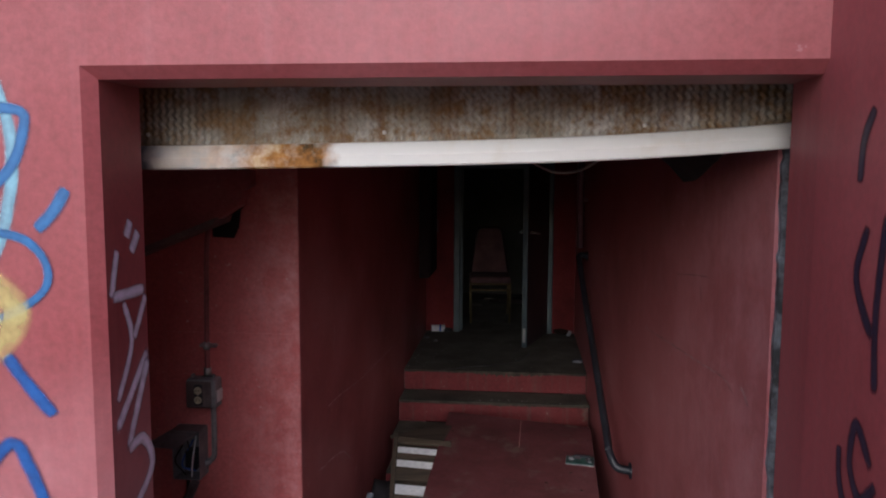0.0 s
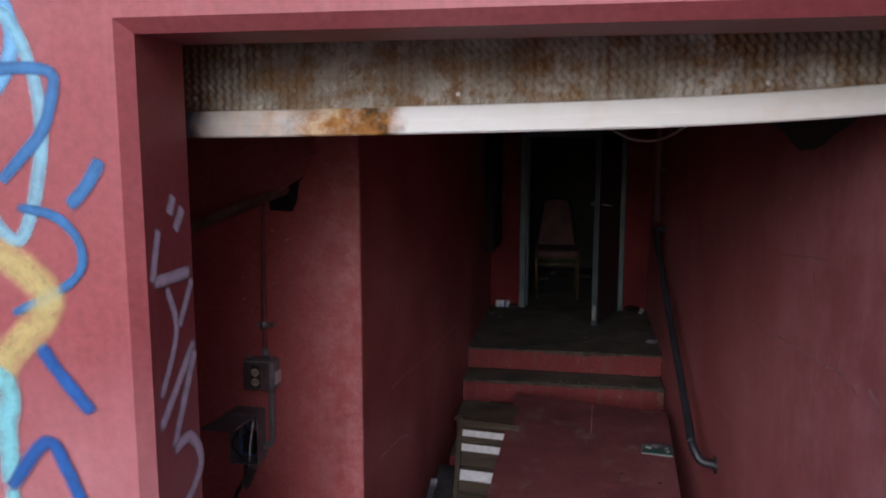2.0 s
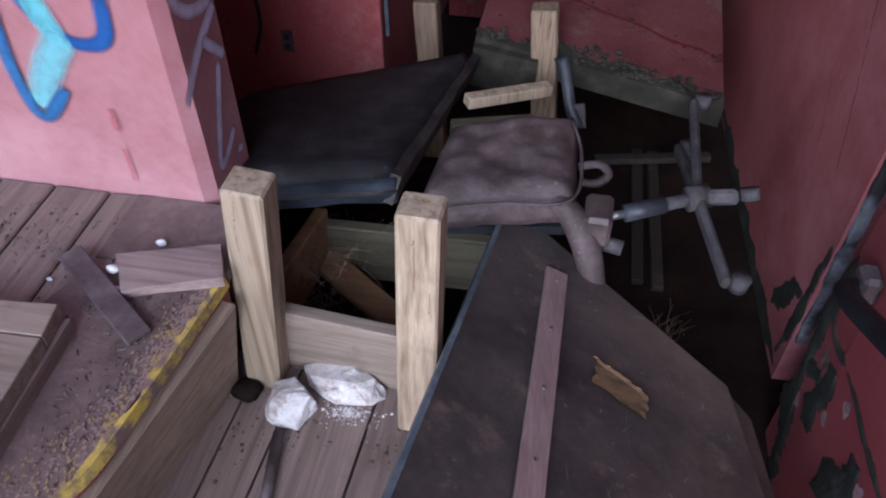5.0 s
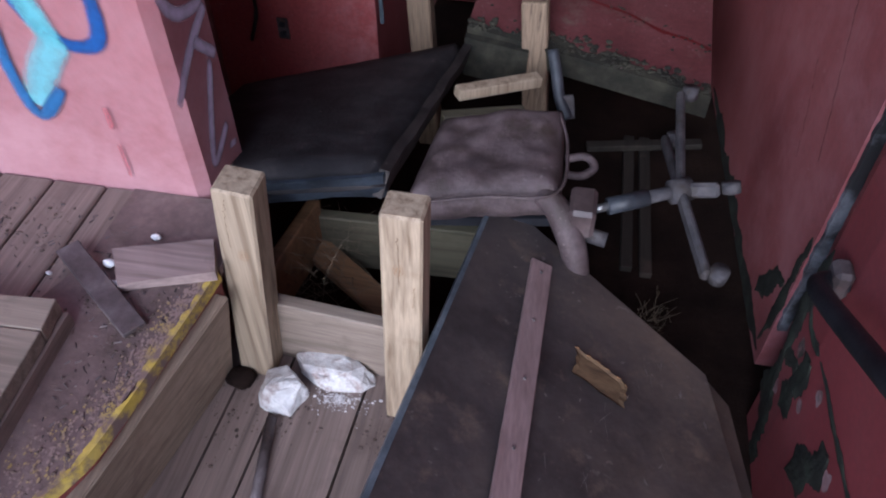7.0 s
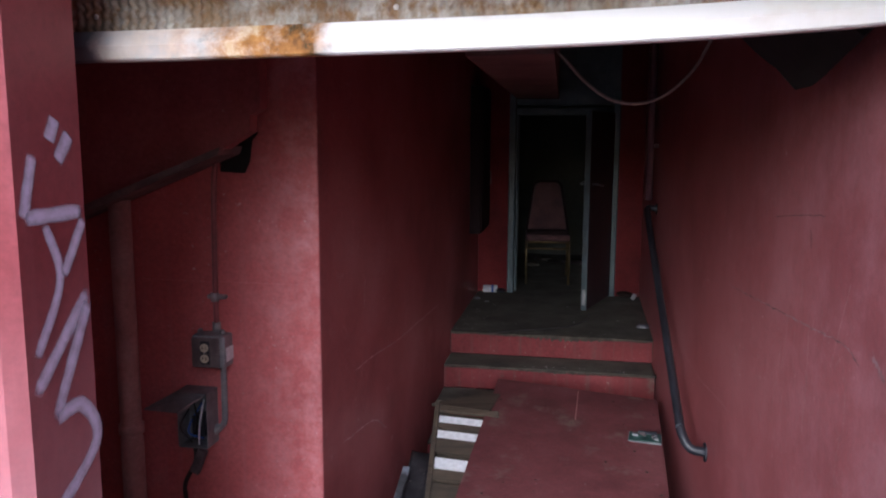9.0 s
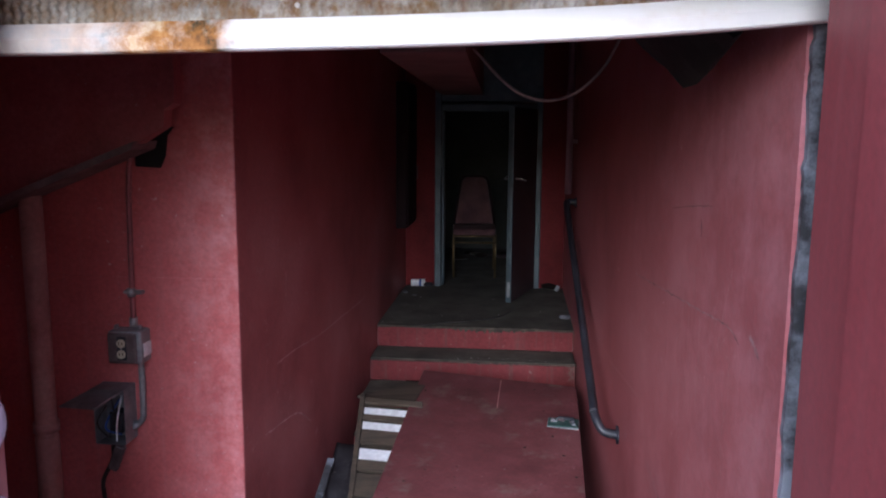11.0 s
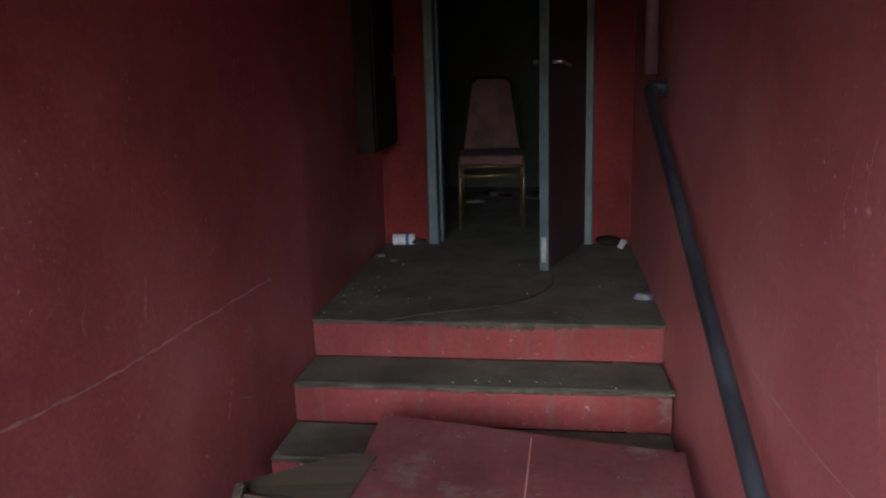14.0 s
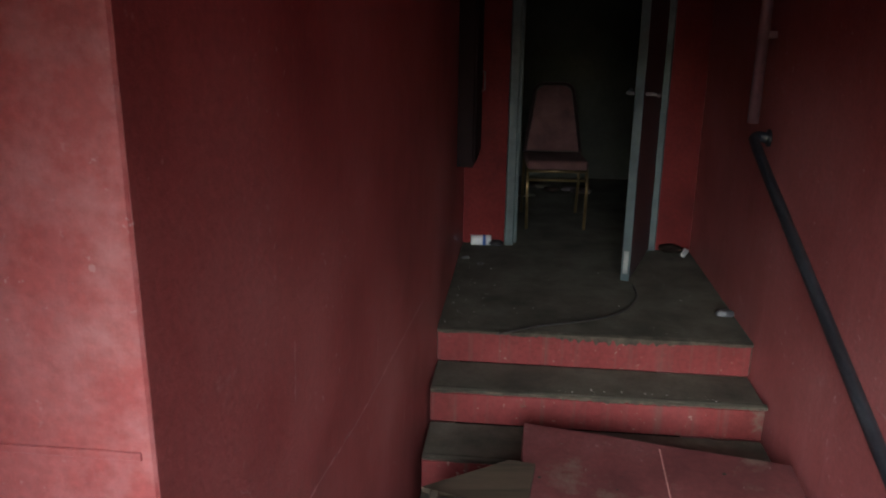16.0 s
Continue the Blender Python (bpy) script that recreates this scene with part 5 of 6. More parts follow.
b0, b1 = Vector((0.751, 0.218, -0.225)), Vector((0.746, -0.589, -0.075))
def drop(p):
    """The point of the sheet below or above p."""
    return p - Vector((0, 0, 1)) * ((p - P0).dot(nrm) / nrm.z)
b0, b1 = drop(b0) + nrm * 0.008, drop(b1) + nrm * 0.008
part("batten", plank(b0, b1, 0.062, 0.014, up=nrm, bevel=0.002), PINKWOOD, lp, "pinkish bare batten")
for u in (0.06, 0.3, 0.55, 0.8):
    p = b0.lerp(b1, u) + nrm * 0.007
    part("nail", tube([p, p + nrm * 0.003], 0.004, 8), STEEL, lp)
patch = [Vector(p) + nrm * 0.003 for p in ((0.866, -0.048, -0.249), (0.935, -0.075, -0.27), (1.001, -0.110, -0.289), (0.999, -0.19, -0.275), (0.93, -0.162, -0.256), (0.866, -0.135, -0.234))]
ragged = []
for a in range(6):
    for q in range(5):
        p = patch[a].lerp(patch[(a + 1) % 6], q / 5)
        ragged.append(p + (p - sum(patch, Vector()) / 6) * 0.16 * noise.noise(p * 55))
bm = bmesh.new()
rim = [bm.verts.new(p) for p in ragged]
low_rim = [bm.verts.new(p - nrm * 0.004 + (sum(patch, Vector()) / 6 - p) * 0.18) for p in ragged]
for a in range(30):
    bm.faces.new((rim[a], rim[(a + 1) % 30], low_rim[(a + 1) % 30], low_rim[a]))
bm.faces.new(low_rim)
part("torn_hole", bm, TORN, lp, "torn hole showing brown wood")
for q in range(7):
    p = ragged[q * 2] + nrm * 0.001
    part("splinter", plank(p, p + (ragged[q * 2 + 1] - ragged[q * 2]).normalized() * 0.012 + nrm * 0.002, 0.003, 0.0015, up=nrm, bevel=0), WARM, lp)
# scratches and smears of dust on the sheet
rq = random.Random(23)
bm = bmesh.new()
for k in range(120):
    u, v = rq.random(), rq.random()
    p = P0.lerp(P1, u).lerp(P2.lerp(P3, u), v)
    t = Vector((rq.gauss(0, 0.5), rq.gauss(0, 1), 0)).normalized()
    t = (t - nrm * t.dot(nrm)).normalized()
    side_t = nrm.cross(t)
    ln, w = rq.uniform(0.004, 0.05) if k % 4 else rq.uniform(0.01, 0.02), rq.uniform(0.0006, 0.0016) if k % 4 else rq.uniform(0.002, 0.006)
    q = [p - t * ln, p + side_t * w, p + t * ln * rq.uniform(0.5, 1), p - side_t * w * rq.uniform(0.4, 1)]
    if all((x - P0).dot(side) > 0.03 and (x - P2.lerp(P3, u)).dot(side) < -0.03 for x in q):
        bm.faces.new([bm.verts.new(x + nrm * 0.0015) for x in q])
tagged(part("scratch", bm, SCUFF, lp, "pale scratches and dust smears"), kind="stuff")
solo("second_sheet", slab((1.24, 0.07, -0.46), (1.31, 0.02, -0.50), (1.44, -0.70, -0.52), (1.34, -0.72, -0.46), 0.02), PANEL, "dark brown sheet behind the leaning board", "board")

# ---- padded board and broken office chair ----
def pillow(c0, c1, c2, c3, thick, puff=0.02, n=18, edge=0.16, wr=0.004, seed=0):
    """A padded slab: rounded edges and a slightly swollen, creased top."""
    c = [Vector(p) for p in (c0, c1, c2, c3)]
    nr = (c[1] - c[0]).cross(c[3] - c[0]).normalized()
    if nr.z < 0:
        nr = -nr
    bm = bmesh.new()
    rows = {}
    for s in (1, -1):
        for i in range(n + 1):
            for j in range(n + 1):
                u, v = i / n, j / n
                p = (c[0] * (1 - u) + c[1] * u) * (1 - v) + (c[3] * (1 - u) + c[2] * u) * v
                e = min(u, 1 - u, v, 1 - v) / edge
                h = math.sqrt(max(0, 1 - (1 - min(1, e)) ** 2))
                w = wr * noise.noise(p * 16 + Vector((seed, 0, 0))) + wr * 2 * noise.noise(p * 5 + Vector((0, seed, 0)))
                q = p + nr * (s * (thick / 2 * h + (puff * h if s > 0 else 0)) - thick / 2 + w * h)
                if s < 0 and (i in (0, n) or j in (0, n)):
                    rows[s, i, j] = rows[1, i, j]
                else:
                    rows[s, i, j] = bm.verts.new(q)
    for s in (1, -1):
        for i in range(n):
            for j in range(n):
                f = [rows[s, i, j], rows[s, i + 1, j], rows[s, i + 1, j + 1], rows[s, i, j + 1]]
                try:
                    bm.faces.new(f if s > 0 else list(reversed(f)))
                except ValueError:
                    pass
    return bm


pb = thing("padded_board", "black vinyl covered padded board lying tilted in the rubble", "padded board")
B0, B1, B2, B3 = Vector((0.315, 0.235, 0.012)), Vector((0.375, 1.29, -0.232)), Vector((-0.36, 0.80, -0.195)), Vector((-0.36, 0.06, 0.0))
part("cushion", pillow(B0, B1, B2, B3, 0.10, 0.006, edge=0.05, wr=0.003), VINYL, pb, smooth=True)
part("edge_cover", slab(B3 + Vector((0, -0.012, -0.012)), B0 + Vector((0.0, -0.012, -0.012)), B0 + Vector((0.005, 0.0, -0.010)), B3 + Vector((0, 0, -0.010)), 0.085, cuts=9, rough=0.010), SHINY_VINYL, pb, "torn shiny vinyl edge")

part("side_cover", slab(B0 + Vector((-0.012, 0.006, -0.004)), B1 + Vector((-0.012, -0.01, -0.004)), B1 + Vector((0.016, -0.01, -0.012)), B0 + Vector((0.016, 0.006, -0.012)), 0.088, cuts=14, rough=0.007), WORN_VINYL, pb, "scuffed side of the cover, rubbed to the weave")

oc = thing("office_chair", "dusty mauve leather office chair lying overturned on its side", "chair")
S0, S1, S2, S3 = Vector((0.345, 0.275, -0.115)), Vector((0.785, 0.375, -0.110)), Vector((0.765, 0.765, -0.105)), Vector((0.375, 0.68, -0.125))
part("seat", pillow(S0, S1, S2, S3, 0.13, 0.020, n=30, edge=0.20, wr=0.011, seed=4), LEATHER, oc, "creased dusty leather pad", smooth=True)
seam = curve_points([S0 + Vector((0.03, 0.0, -0.02)), S0.lerp(S1, 0.5) + Vector((0, -0.012, 0.0)), S1 + Vector((-0.02, 0.0, -0.012)), S1.lerp(S2, 0.5) + Vector((0.008, 0, -0.012)), S2 + Vector((-0.02, -0.02, -0.012))], 8)
part("piping", tube(seam, 0.005, 6), LEATHER, oc, smooth=True)
arm = curve_points([(0.71, 0.40, -0.145), (0.775, 0.36, -0.165), (0.825, 0.31, -0.23), (0.86, 0.27, -0.34), (0.865, 0.26, -0.44)], 6)
part("armrest", tube(arm, 0.045, 14, radii=[0.026 + 0.014 * math.sin(math.pi * min(1, (k + 2) / len(arm))) for k in range(len(arm))]), LEATHER, oc, "padded leather armrest", smooth=True)
part("underside_shell", slab((0.40, 0.33, -0.24), (0.80, 0.40, -0.24), (0.74, 0.72, -0.25), (0.40, 0.66, -0.25), 0.03, cuts=2), BLACK, oc)
hub = Vector((1.115, 0.50, -0.165))
neck = Vector((0.875, 0.385, -0.175))
ax = (hub - neck).normalized()
part("mechanism", box(-0.035, 0.04, -0.06, 0.06, -0.05, 0.05, 0.012, m=Matrix.Translation(neck - ax * 0.035)), BOX_BROWN, oc, "rusty tilt mechanism")
part("knob", tube([neck + Vector((-0.01, -0.03, -0.07)), neck + Vector((0.05, -0.04, -0.075))], 0.022, 12), GREY_PLASTIC, oc, smooth=True)
part("lever_loop", tube(curve_points([(0.78, 0.62, -0.20), (0.84, 0.63, -0.19), (0.87, 0.60, -0.20), (0.84, 0.565, -0.21), (0.79, 0.56, -0.21)], 6), 0.013, 8), LEATHER, oc, smooth=True)
part("gas_spring", tube([neck, neck + ax * 0.05], 0.012, 12), STEEL, oc, "bright piston rod", smooth=True)
part("gas_sleeve", tube([neck + ax * 0.045, neck + ax * 0.165], 0.025, 14), SLEEVE, oc, "dark grey telescopic sleeve", smooth=True)
part("gas_collar", tube([neck + ax * 0.165, hub - ax * 0.01], 0.019, 14), GREY_PLASTIC, oc, smooth=True)
part("hub", tube([hub - ax * 0.03, hub + ax * 0.03], 0.036, 16), GREY_PLASTIC, oc, smooth=True)
ENDS = ((1.130, 1.013, -0.196), (1.190, 0.206, -0.206), (1.215, 0.473, -0.122), (1.100, 0.901, -0.304), (1.100, 0.301, -0.163))
for k, e in enumerate(ENDS[:4]):
    e = Vector(e)
    if k in (1, 4):
        e = hub + (e - hub) * ((0.30 if k == 1 else 0.20) / (e - hub).length)
    d = (e - hub).normalized()
    st = hub + d * 0.02
    arm_ob = part("base_arm", plank(st, e, 0.044, 0.026, up=ax, bevel=0.009), GREY_PLASTIC, oc, "dusty grey plastic star arm")
    w = e + ax * 0.035
    part("caster", tube([w - d.cross(ax) * 0.022, w + d.cross(ax) * 0.022], 0.026, 14), GREY_PLASTIC, oc, "grey twin-wheel caster", smooth=True)

# sticks and pipe by the slab
solo("sawn_stick", plank((0.40, 0.86, -0.175), (0.655, 1.045, -0.215), 0.045, 0.04, bevel=0.003), PINE, "pale sawn timber offcut lying on the rubble", "stick")
solo("cross_board", slab((0.36, 1.245, -0.205), (0.60, 1.20, -0.215), (0.60, 1.235, -0.215), (0.36, 1.28, -0.205), 0.16), MOSSY, "dark damp board under the slab edge", "board")
solo("cross_board", plank((0.36, 0.80, -0.25), (0.62, 0.92, -0.28), 0.04, 0.06, bevel=0.003), DAMP, "damp brown offcut behind the chair", "board")
solo("bent_pipe", tube(curve_points([(0.69, 1.10, -0.13), (0.715, 1.04, -0.19), (0.735, 0.99, -0.245), (0.77, 0.955, -0.30)], 6), 0.02, 12), SLEEVE, "blue-grey bent pipe with a rag on it", "pipe", smooth=True)
solo("torn_rag", slab((0.725, 0.985, -0.235), (0.775, 0.995, -0.225), (0.80, 0.965, -0.30), (0.755, 0.95, -0.31), 0.02, cuts=6, rough=0.012), GREY_PLASTIC, "torn grey rag on a pipe", "rag", smooth=True)
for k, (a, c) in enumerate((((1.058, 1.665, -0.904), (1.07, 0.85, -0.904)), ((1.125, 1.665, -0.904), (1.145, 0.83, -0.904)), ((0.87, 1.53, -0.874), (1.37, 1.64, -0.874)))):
    solo("dark_lath", plank(a, c, 0.045, 0.03), DARK_LATH, "lath on the pit floor, darkened for shade", "lath", "laths in the pit")

# ---- deck, sill and litter outside ----
dk = thing("deck_boards", "worn dusty timber deck boards in front of the facade", "deck")
xe = -0.232
k = 0
while xe > -2.6:
    x0, x1 = xe - 0.143, xe
    part("plank", box(x0, x1, -0.36 if k < 1 else -2.6, Y_F - 0.004, -0.045, 0.0, 0.004), DECK, dk)
    xe -= 0.150
    k += 1
part("plank", box(-0.226, -0.085, -0.26, Y_F - 0.004, -0.045, 0.0, 0.004), DECK, dk)
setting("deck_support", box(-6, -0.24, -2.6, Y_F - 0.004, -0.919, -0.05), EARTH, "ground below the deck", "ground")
# sill with a yellow nosing over the pit
sg = [(-0.30, -0.20), (0.015, -0.165), (-0.01, -0.36), (-0.05, -0.65), (-0.10, -0.80), (-0.20, -2.6), (-0.75, -2.6), (-0.36, -0.36)]
setting("sill", prism(sg, "z", -0.022, 0.004), MAUVE, "dusty mauve painted sill beside the pit", "floor")
setting("sill_side", prism([(-0.109, -0.17), (-0.287, -1.0), (-0.32, -1.0), (-0.14, -0.17)], "z", -0.919, -0.024), RED_SLAB, "red painted side of the sill", "wall")
setting("jamb_foot", box(-0.30, -0.125, -0.165, Y_F - 0.004, -0.919, -0.024), RED_SLAB, "red painted foot of the jamb", "wall")
setting("jamb_sill", box(-0.30, 0.02, -0.1645, Y_F - 0.004, -0.022, 0.003), MAUVE, "dusty mauve sill below the jamb", "floor")
setting("sill_face", prism([(0.013, -0.166), (-0.012, -0.36), (-0.052, -0.65), (-0.102, -0.80), (-0.135, -1.1), (-0.155, -1.1), (-0.117, -0.80), (-0.067, -0.65), (-0.027, -0.36), (-0.002, -0.166)], "z", -0.12, -0.0225), RED_FACE, "red painted face below the yellow edge", "trim")
bm = bmesh.new()
line = curve_points([(0.020, -0.175, 0), (0.000, -0.36, 0), (-0.042, -0.65, 0), (-0.094, -0.80, 0), (-0.11, -1.1, 0)], 12)
rows_ = []
for k, p in enumerate(line):
    w = 0.013 + 0.012 * noise.noise(Vector((k * 0.35, 0, 1))) + 0.008 * noise.noise(Vector((k * 1.7, 0, 1)))
    rows_.append([bm.verts.new((p.x - w, p.y, 0.0065)), bm.verts.new((p.x + 0.001, p.y, 0.0075)), bm.verts.new((p.x + 0.006, p.y, -0.022))])
for a, c in zip(rows_, rows_[1:]):
    for i in range(2):
        bm.faces.new((a[i], a[i + 1], c[i + 1], c[i]))
tagged(new("yellow_nosing", finish(bm, "yellow_nosing", YELLOW)), "worn yellow safety edge on the sill", "trim", kind="structure")
# timber step at the deck
ts = thing("timber_step", "low step of two grey-brown planks on the deck", "step")
part("plank", slab((-0.39, -0.385, 0.085), (-0.245, -0.372, 0.085), (-0.232, -0.455, 0.085), (-0.39, -0.462, 0.085), 0.04, bevel=0.003), DECK_X, ts)
part("plank", slab((-0.39, -0.465, 0.085), (-0.232, -0.458, 0.085), (-0.20, -1.0, 0.085), (-0.39, -1.0, 0.085), 0.04, bevel=0.003), DECK_X, ts)
part("side_board", slab((-0.242, -0.376, 0.044), (-0.230, -0.376, 0.044), (-0.198, -1.0, 0.044), (-0.215, -1.0, 0.044), 0.04), DECK, ts)
part("front_board", slab((-0.39, -0.388, 0.044), (-0.245, -0.376, 0.044), (-0.245, -0.392, 0.044), (-0.39, -0.402, 0.044), 0.04), DECK_X, ts)
part("plank", slab((-0.70, -0.385, 0.085), (-0.395, -0.385, 0.085), (-0.395, -1.0, 0.085), (-0.70, -1.0, 0.085), 0.085, bevel=0.003), DECK_X, ts)
solo("iron_strap", plank((-0.345, -0.185, 0.03), (-0.085, -0.375, 0.016), 0.055, 0.012, bevel=0.002), RUST, "rusty flat iron strap lying on the sill", "iron bar")
bm = slab((-0.235, -0.175, 0.034), (-0.012, -0.105, 0.034), (0.030, -0.200, 0.034), (-0.170, -0.275, 0.034), 0.026, cuts=9, rough=0.007)
solo("broken_board", bm, ROTTEN, "rotten broken board end on the sill", "board")
for c, r in (((-0.232, -0.205, 0.016), 0.014), ((-0.195, -0.255, 0.011), 0.010), ((-0.165, -0.10, 0.010), 0.011), ((-0.365, -0.25, 0.005), 0.006)):
    lump("foam_crumb", Vector(c), r, (1.2, 0.8, 0.8), r * 1000, PAPER, "white foam crumb on the deck", "litter")
# dirt and dry leaves on deck, sill and boards
bm = bmesh.new()
for k in range(300):
    if k < 170:
        x, y, z = random.uniform(-0.30, 0.0), random.uniform(-0.62, -0.24), 0.0055
        if x > -0.01 + (y + 0.36) * 0.13 - 0.02:
            continue
    else:
        x, y, z = random.uniform(-0.62, -0.24), random.uniform(-0.28, -0.02), 0.0015
    a, L2, w = random.uniform(0, 6.28), random.uniform(0.003, 0.018), random.uniform(0.001, 0.003)
    d, s = Vector((math.cos(a), math.sin(a), random.uniform(-0.05, 0.25))), Vector((-math.sin(a), math.cos(a), 0))
    p = Vector((x, y, z))
    vs = [bm.verts.new(p - d * L2 / 2 - s * w / 2), bm.verts.new(p + d * L2 / 2 - s * w / 3), bm.verts.new(p + d * L2 / 2 + s * w / 3 + Vector((0, 0, w))), bm.verts.new(p - d * L2 / 2 + s * w / 2 + Vector((0, 0, w)))]
    bm.faces.new(vs)
    bm.faces.new((vs[0], vs[3], bm.verts.new(p + Vector((0, 0, w * 1.5)))))
solo("leaf_litter", bm, RUST, "dark leaf crumbs and dirt on the deck", "litter", kind="stuff")
# dry stems and cobwebs in the frame
bm = bmesh.new()
for k in range(90):
    p = Vector((random.uniform(0.0, 0.22), random.uniform(0.05, 0.36), random.uniform(-0.45, -0.28)))
    d = Vector((random.gauss(0, 1), random.gauss(0, 1), random.gauss(0.2, 0.6))).normalized() * random.uniform(0.05, 0.18)
    tube(curve_points([p, p + d * 0.5 + Vector((0, 0, 0.01)), p + d], 3), 0.0007, 3, bm)
solo("dry_stems", bm, TWIG, "tangle of dry grass stems in the timber frame", "dry grass", kind="stuff")
bm = bmesh.new()
for k in range(34):
    p = Vector((random.gauss(1.165, 0.03), random.gauss(0.62, 0.03), -0.915))
    d = Vector((random.gauss(0, 0.5), random.gauss(0, 0.5), 1)).normalized() * random.uniform(0.05, 0.14)
    tube([p, p + d * 0.6, p + d + Vector((random.gauss(0, 0.02), random.gauss(0, 0.02), 0))], 0.0008, 3, bm)
solo("dry_weed", bm, TWIG, "small dry weed on the pit floor", "weed", kind="stuff")

# flaking, mossy lower corner of the street-side wall
def crust(pts, place, w, seed):
    """A ragged strip of growth along a line, thick in its middle and thin at its ends."""
    bm = bmesh.new()
    line = curve_points([(u, v, 0) for u, v in pts], 22)
    rows2 = []
    n = len(line) - 1
    for k, p in enumerate(line):
        d = (line[min(k + 1, n)] - line[max(k - 1, 0)]).normalized()
        s = Vector((-d.y, d.x, 0))
        ends = min(1.0, 6.0 * min(k, n - k) / n + 0.08)
        wl, wr = (w * ends * max(0.12, 0.95 + 1.0 * noise.noise(Vector((p.x * 11, p.y * 11, seed + e))) + 0.35 * noise.noise(Vector((p.x * 50, p.y * 50, seed + e)))) for e in (0.0, 5.3))
        rows2.append([bm.verts.new(place(*(p + s * o).xy, h)) for o, h in ((-wl, 0.0008), (-wl * 0.4, 0.004), (wr * 0.4, 0.004), (wr, 0.0008))])
    for a, b3 in zip(rows2, rows2[1:]):
        for i in range(3):
            bm.faces.new((a[i], a[i + 1], b3[i + 1], b3[i]))
    return bm


put = lambda u, v, h: ((OX1 if u > 0.10 else 1.4855) - h, u, v)
for k, (pts, w) in enumerate((([(0.272, -0.10), (0.272, -0.22), (0.27, -0.34), (0.262, -0.463), (0.25, -0.60), (0.19, -0.695)], 0.034),
                              ([(0.27, -0.27), (0.20, -0.312), (0.12, -0.303), (0.07, -0.29)], 0.017), ([(0.05, -0.285), (-0.05, -0.28), (-0.134, -0.277), (-0.284, -0.268), (-0.42, -0.26)], 0.012),
                              ([(0.085, -0.345), (0.10, -0.43), (0.12, -0.53), (0.135, -0.62)], 0.050), ([(0.27, -0.60), (0.22, -0.72), (0.16, -0.84), (0.10, -0.91)], 0.060), ([(0.25, -0.52), (0.196, -0.48), (0.14, -0.44)], 0.030),
                              ([(-0.20, -0.325), (-0.175, -0.40), (-0.14, -0.49), (-0.07, -0.62)], 0.050))):
    solo("moss_crust", crust(pts, put, w, 1 + 3 * k), MOSS, "black mossy crust along the wall foot", "moss", "moss crusts")
for k, (u, v, a) in enumerate(((0.175, -0.40, 0.040), (0.20, -0.62, 0.035), (-0.03, -0.325, 0.032), (-0.24, -0.36, 0.040), (0.03, -0.46, 0.030))):
    bm = bmesh.new()
    n = 22
    ring_ = []
    for i in range(n):
        t = 6.283 * i / n
        r = a * (0.8 + 0.5 * noise.noise(Vector((math.cos(t), math.sin(t), k * 3.0))))
        ring_.append(bm.verts.new(((OX1 if u > 0.10 else 1.4855) - 0.002, u + r * math.cos(t) * 0.8, v + r * math.sin(t))))
    bm.faces.new(ring_)
    solo("paint_flake", bm, FLAKE, "flaking pale paint patch low on the red wall", "paint flake", "paint flakes")

# scars on the corridor wall
def xw(y):
    return 1.53 + (1.352 - 1.53) * (y - 0.50) / 3.5
for k, (pts, w) in enumerate((([(0.53, -0.88), (0.8, -0.89), (1.2, -0.88), (1.6, -0.89), (2.1, -0.88)], 0.045), ([(0.52, -0.30), (0.525, -0.45), (0.53, -0.62), (0.56, -0.85)], 0.030), ([(0.56, -0.55), (0.66, -0.66), (0.74, -0.80)], 0.040))):
    solo("moss_crust", crust(pts, lambda u, v, h: (xw(u) - h, u, v), w, 40 + 7 * k), MOSS, "black mossy crust along the wall foot", "moss", "moss crusts")
EAST_SCARS = (([(2.05, 0.81), (1.75, 0.828), (1.44, 0.85), (1.12, 0.871), (0.872, 0.887), (0.775, 0.865)], 0.0045, FLAKE), ([(0.705, 0.905), (0.67, 0.89), (0.635, 0.868)], 0.013, FLAKE),
              ([(3.0, 0.293), (2.56, 0.281), (2.16, 0.313), (1.88, 0.334)], 0.004, PALE_RED), ([(1.49, 1.136), (1.25, 1.165), (1.06, 1.183)], 0.002, RUST), ([(1.165, 1.135), (1.155, 1.115), (1.15, 1.085)], 0.005, RUST),
              ([(1.70, 0.145), (1.60, 0.12), (1.53, 0.105), (1.40, 0.108), (1.28, 0.122)], 0.007, FLAKE), ([(2.298, 0.50), (2.29, 0.461), (2.28, 0.42)], 0.006, PALE_RED), ([(1.9, 0.66), (1.89, 0.58), (1.86, 0.50)], 0.004, PALE_RED),
              ([(1.12, 0.86), (1.11, 0.72), (1.12, 0.58)], 0.004, PALE_RED), ([(1.35, 0.78), (1.38, 0.62), (1.42, 0.50)], 0.0035, PALE_RED), ([(0.92, 0.34), (0.84, 0.16), (0.74, -0.06), (0.70, -0.16)], 0.0035, NEAR_BLACK), ([(1.0, 0.0), (0.92, -0.14), (0.86, -0.28)], 0.002, NEAR_BLACK))
for k, (pts, w, mt) in enumerate(EAST_SCARS):
    solo("wall_scar", crackline(pts, lambda u, v: (xw(u) - 0.002, u, v), w, 20 + k), mt, "thin scar in the red corridor wall", "scratch", "wall scratches")

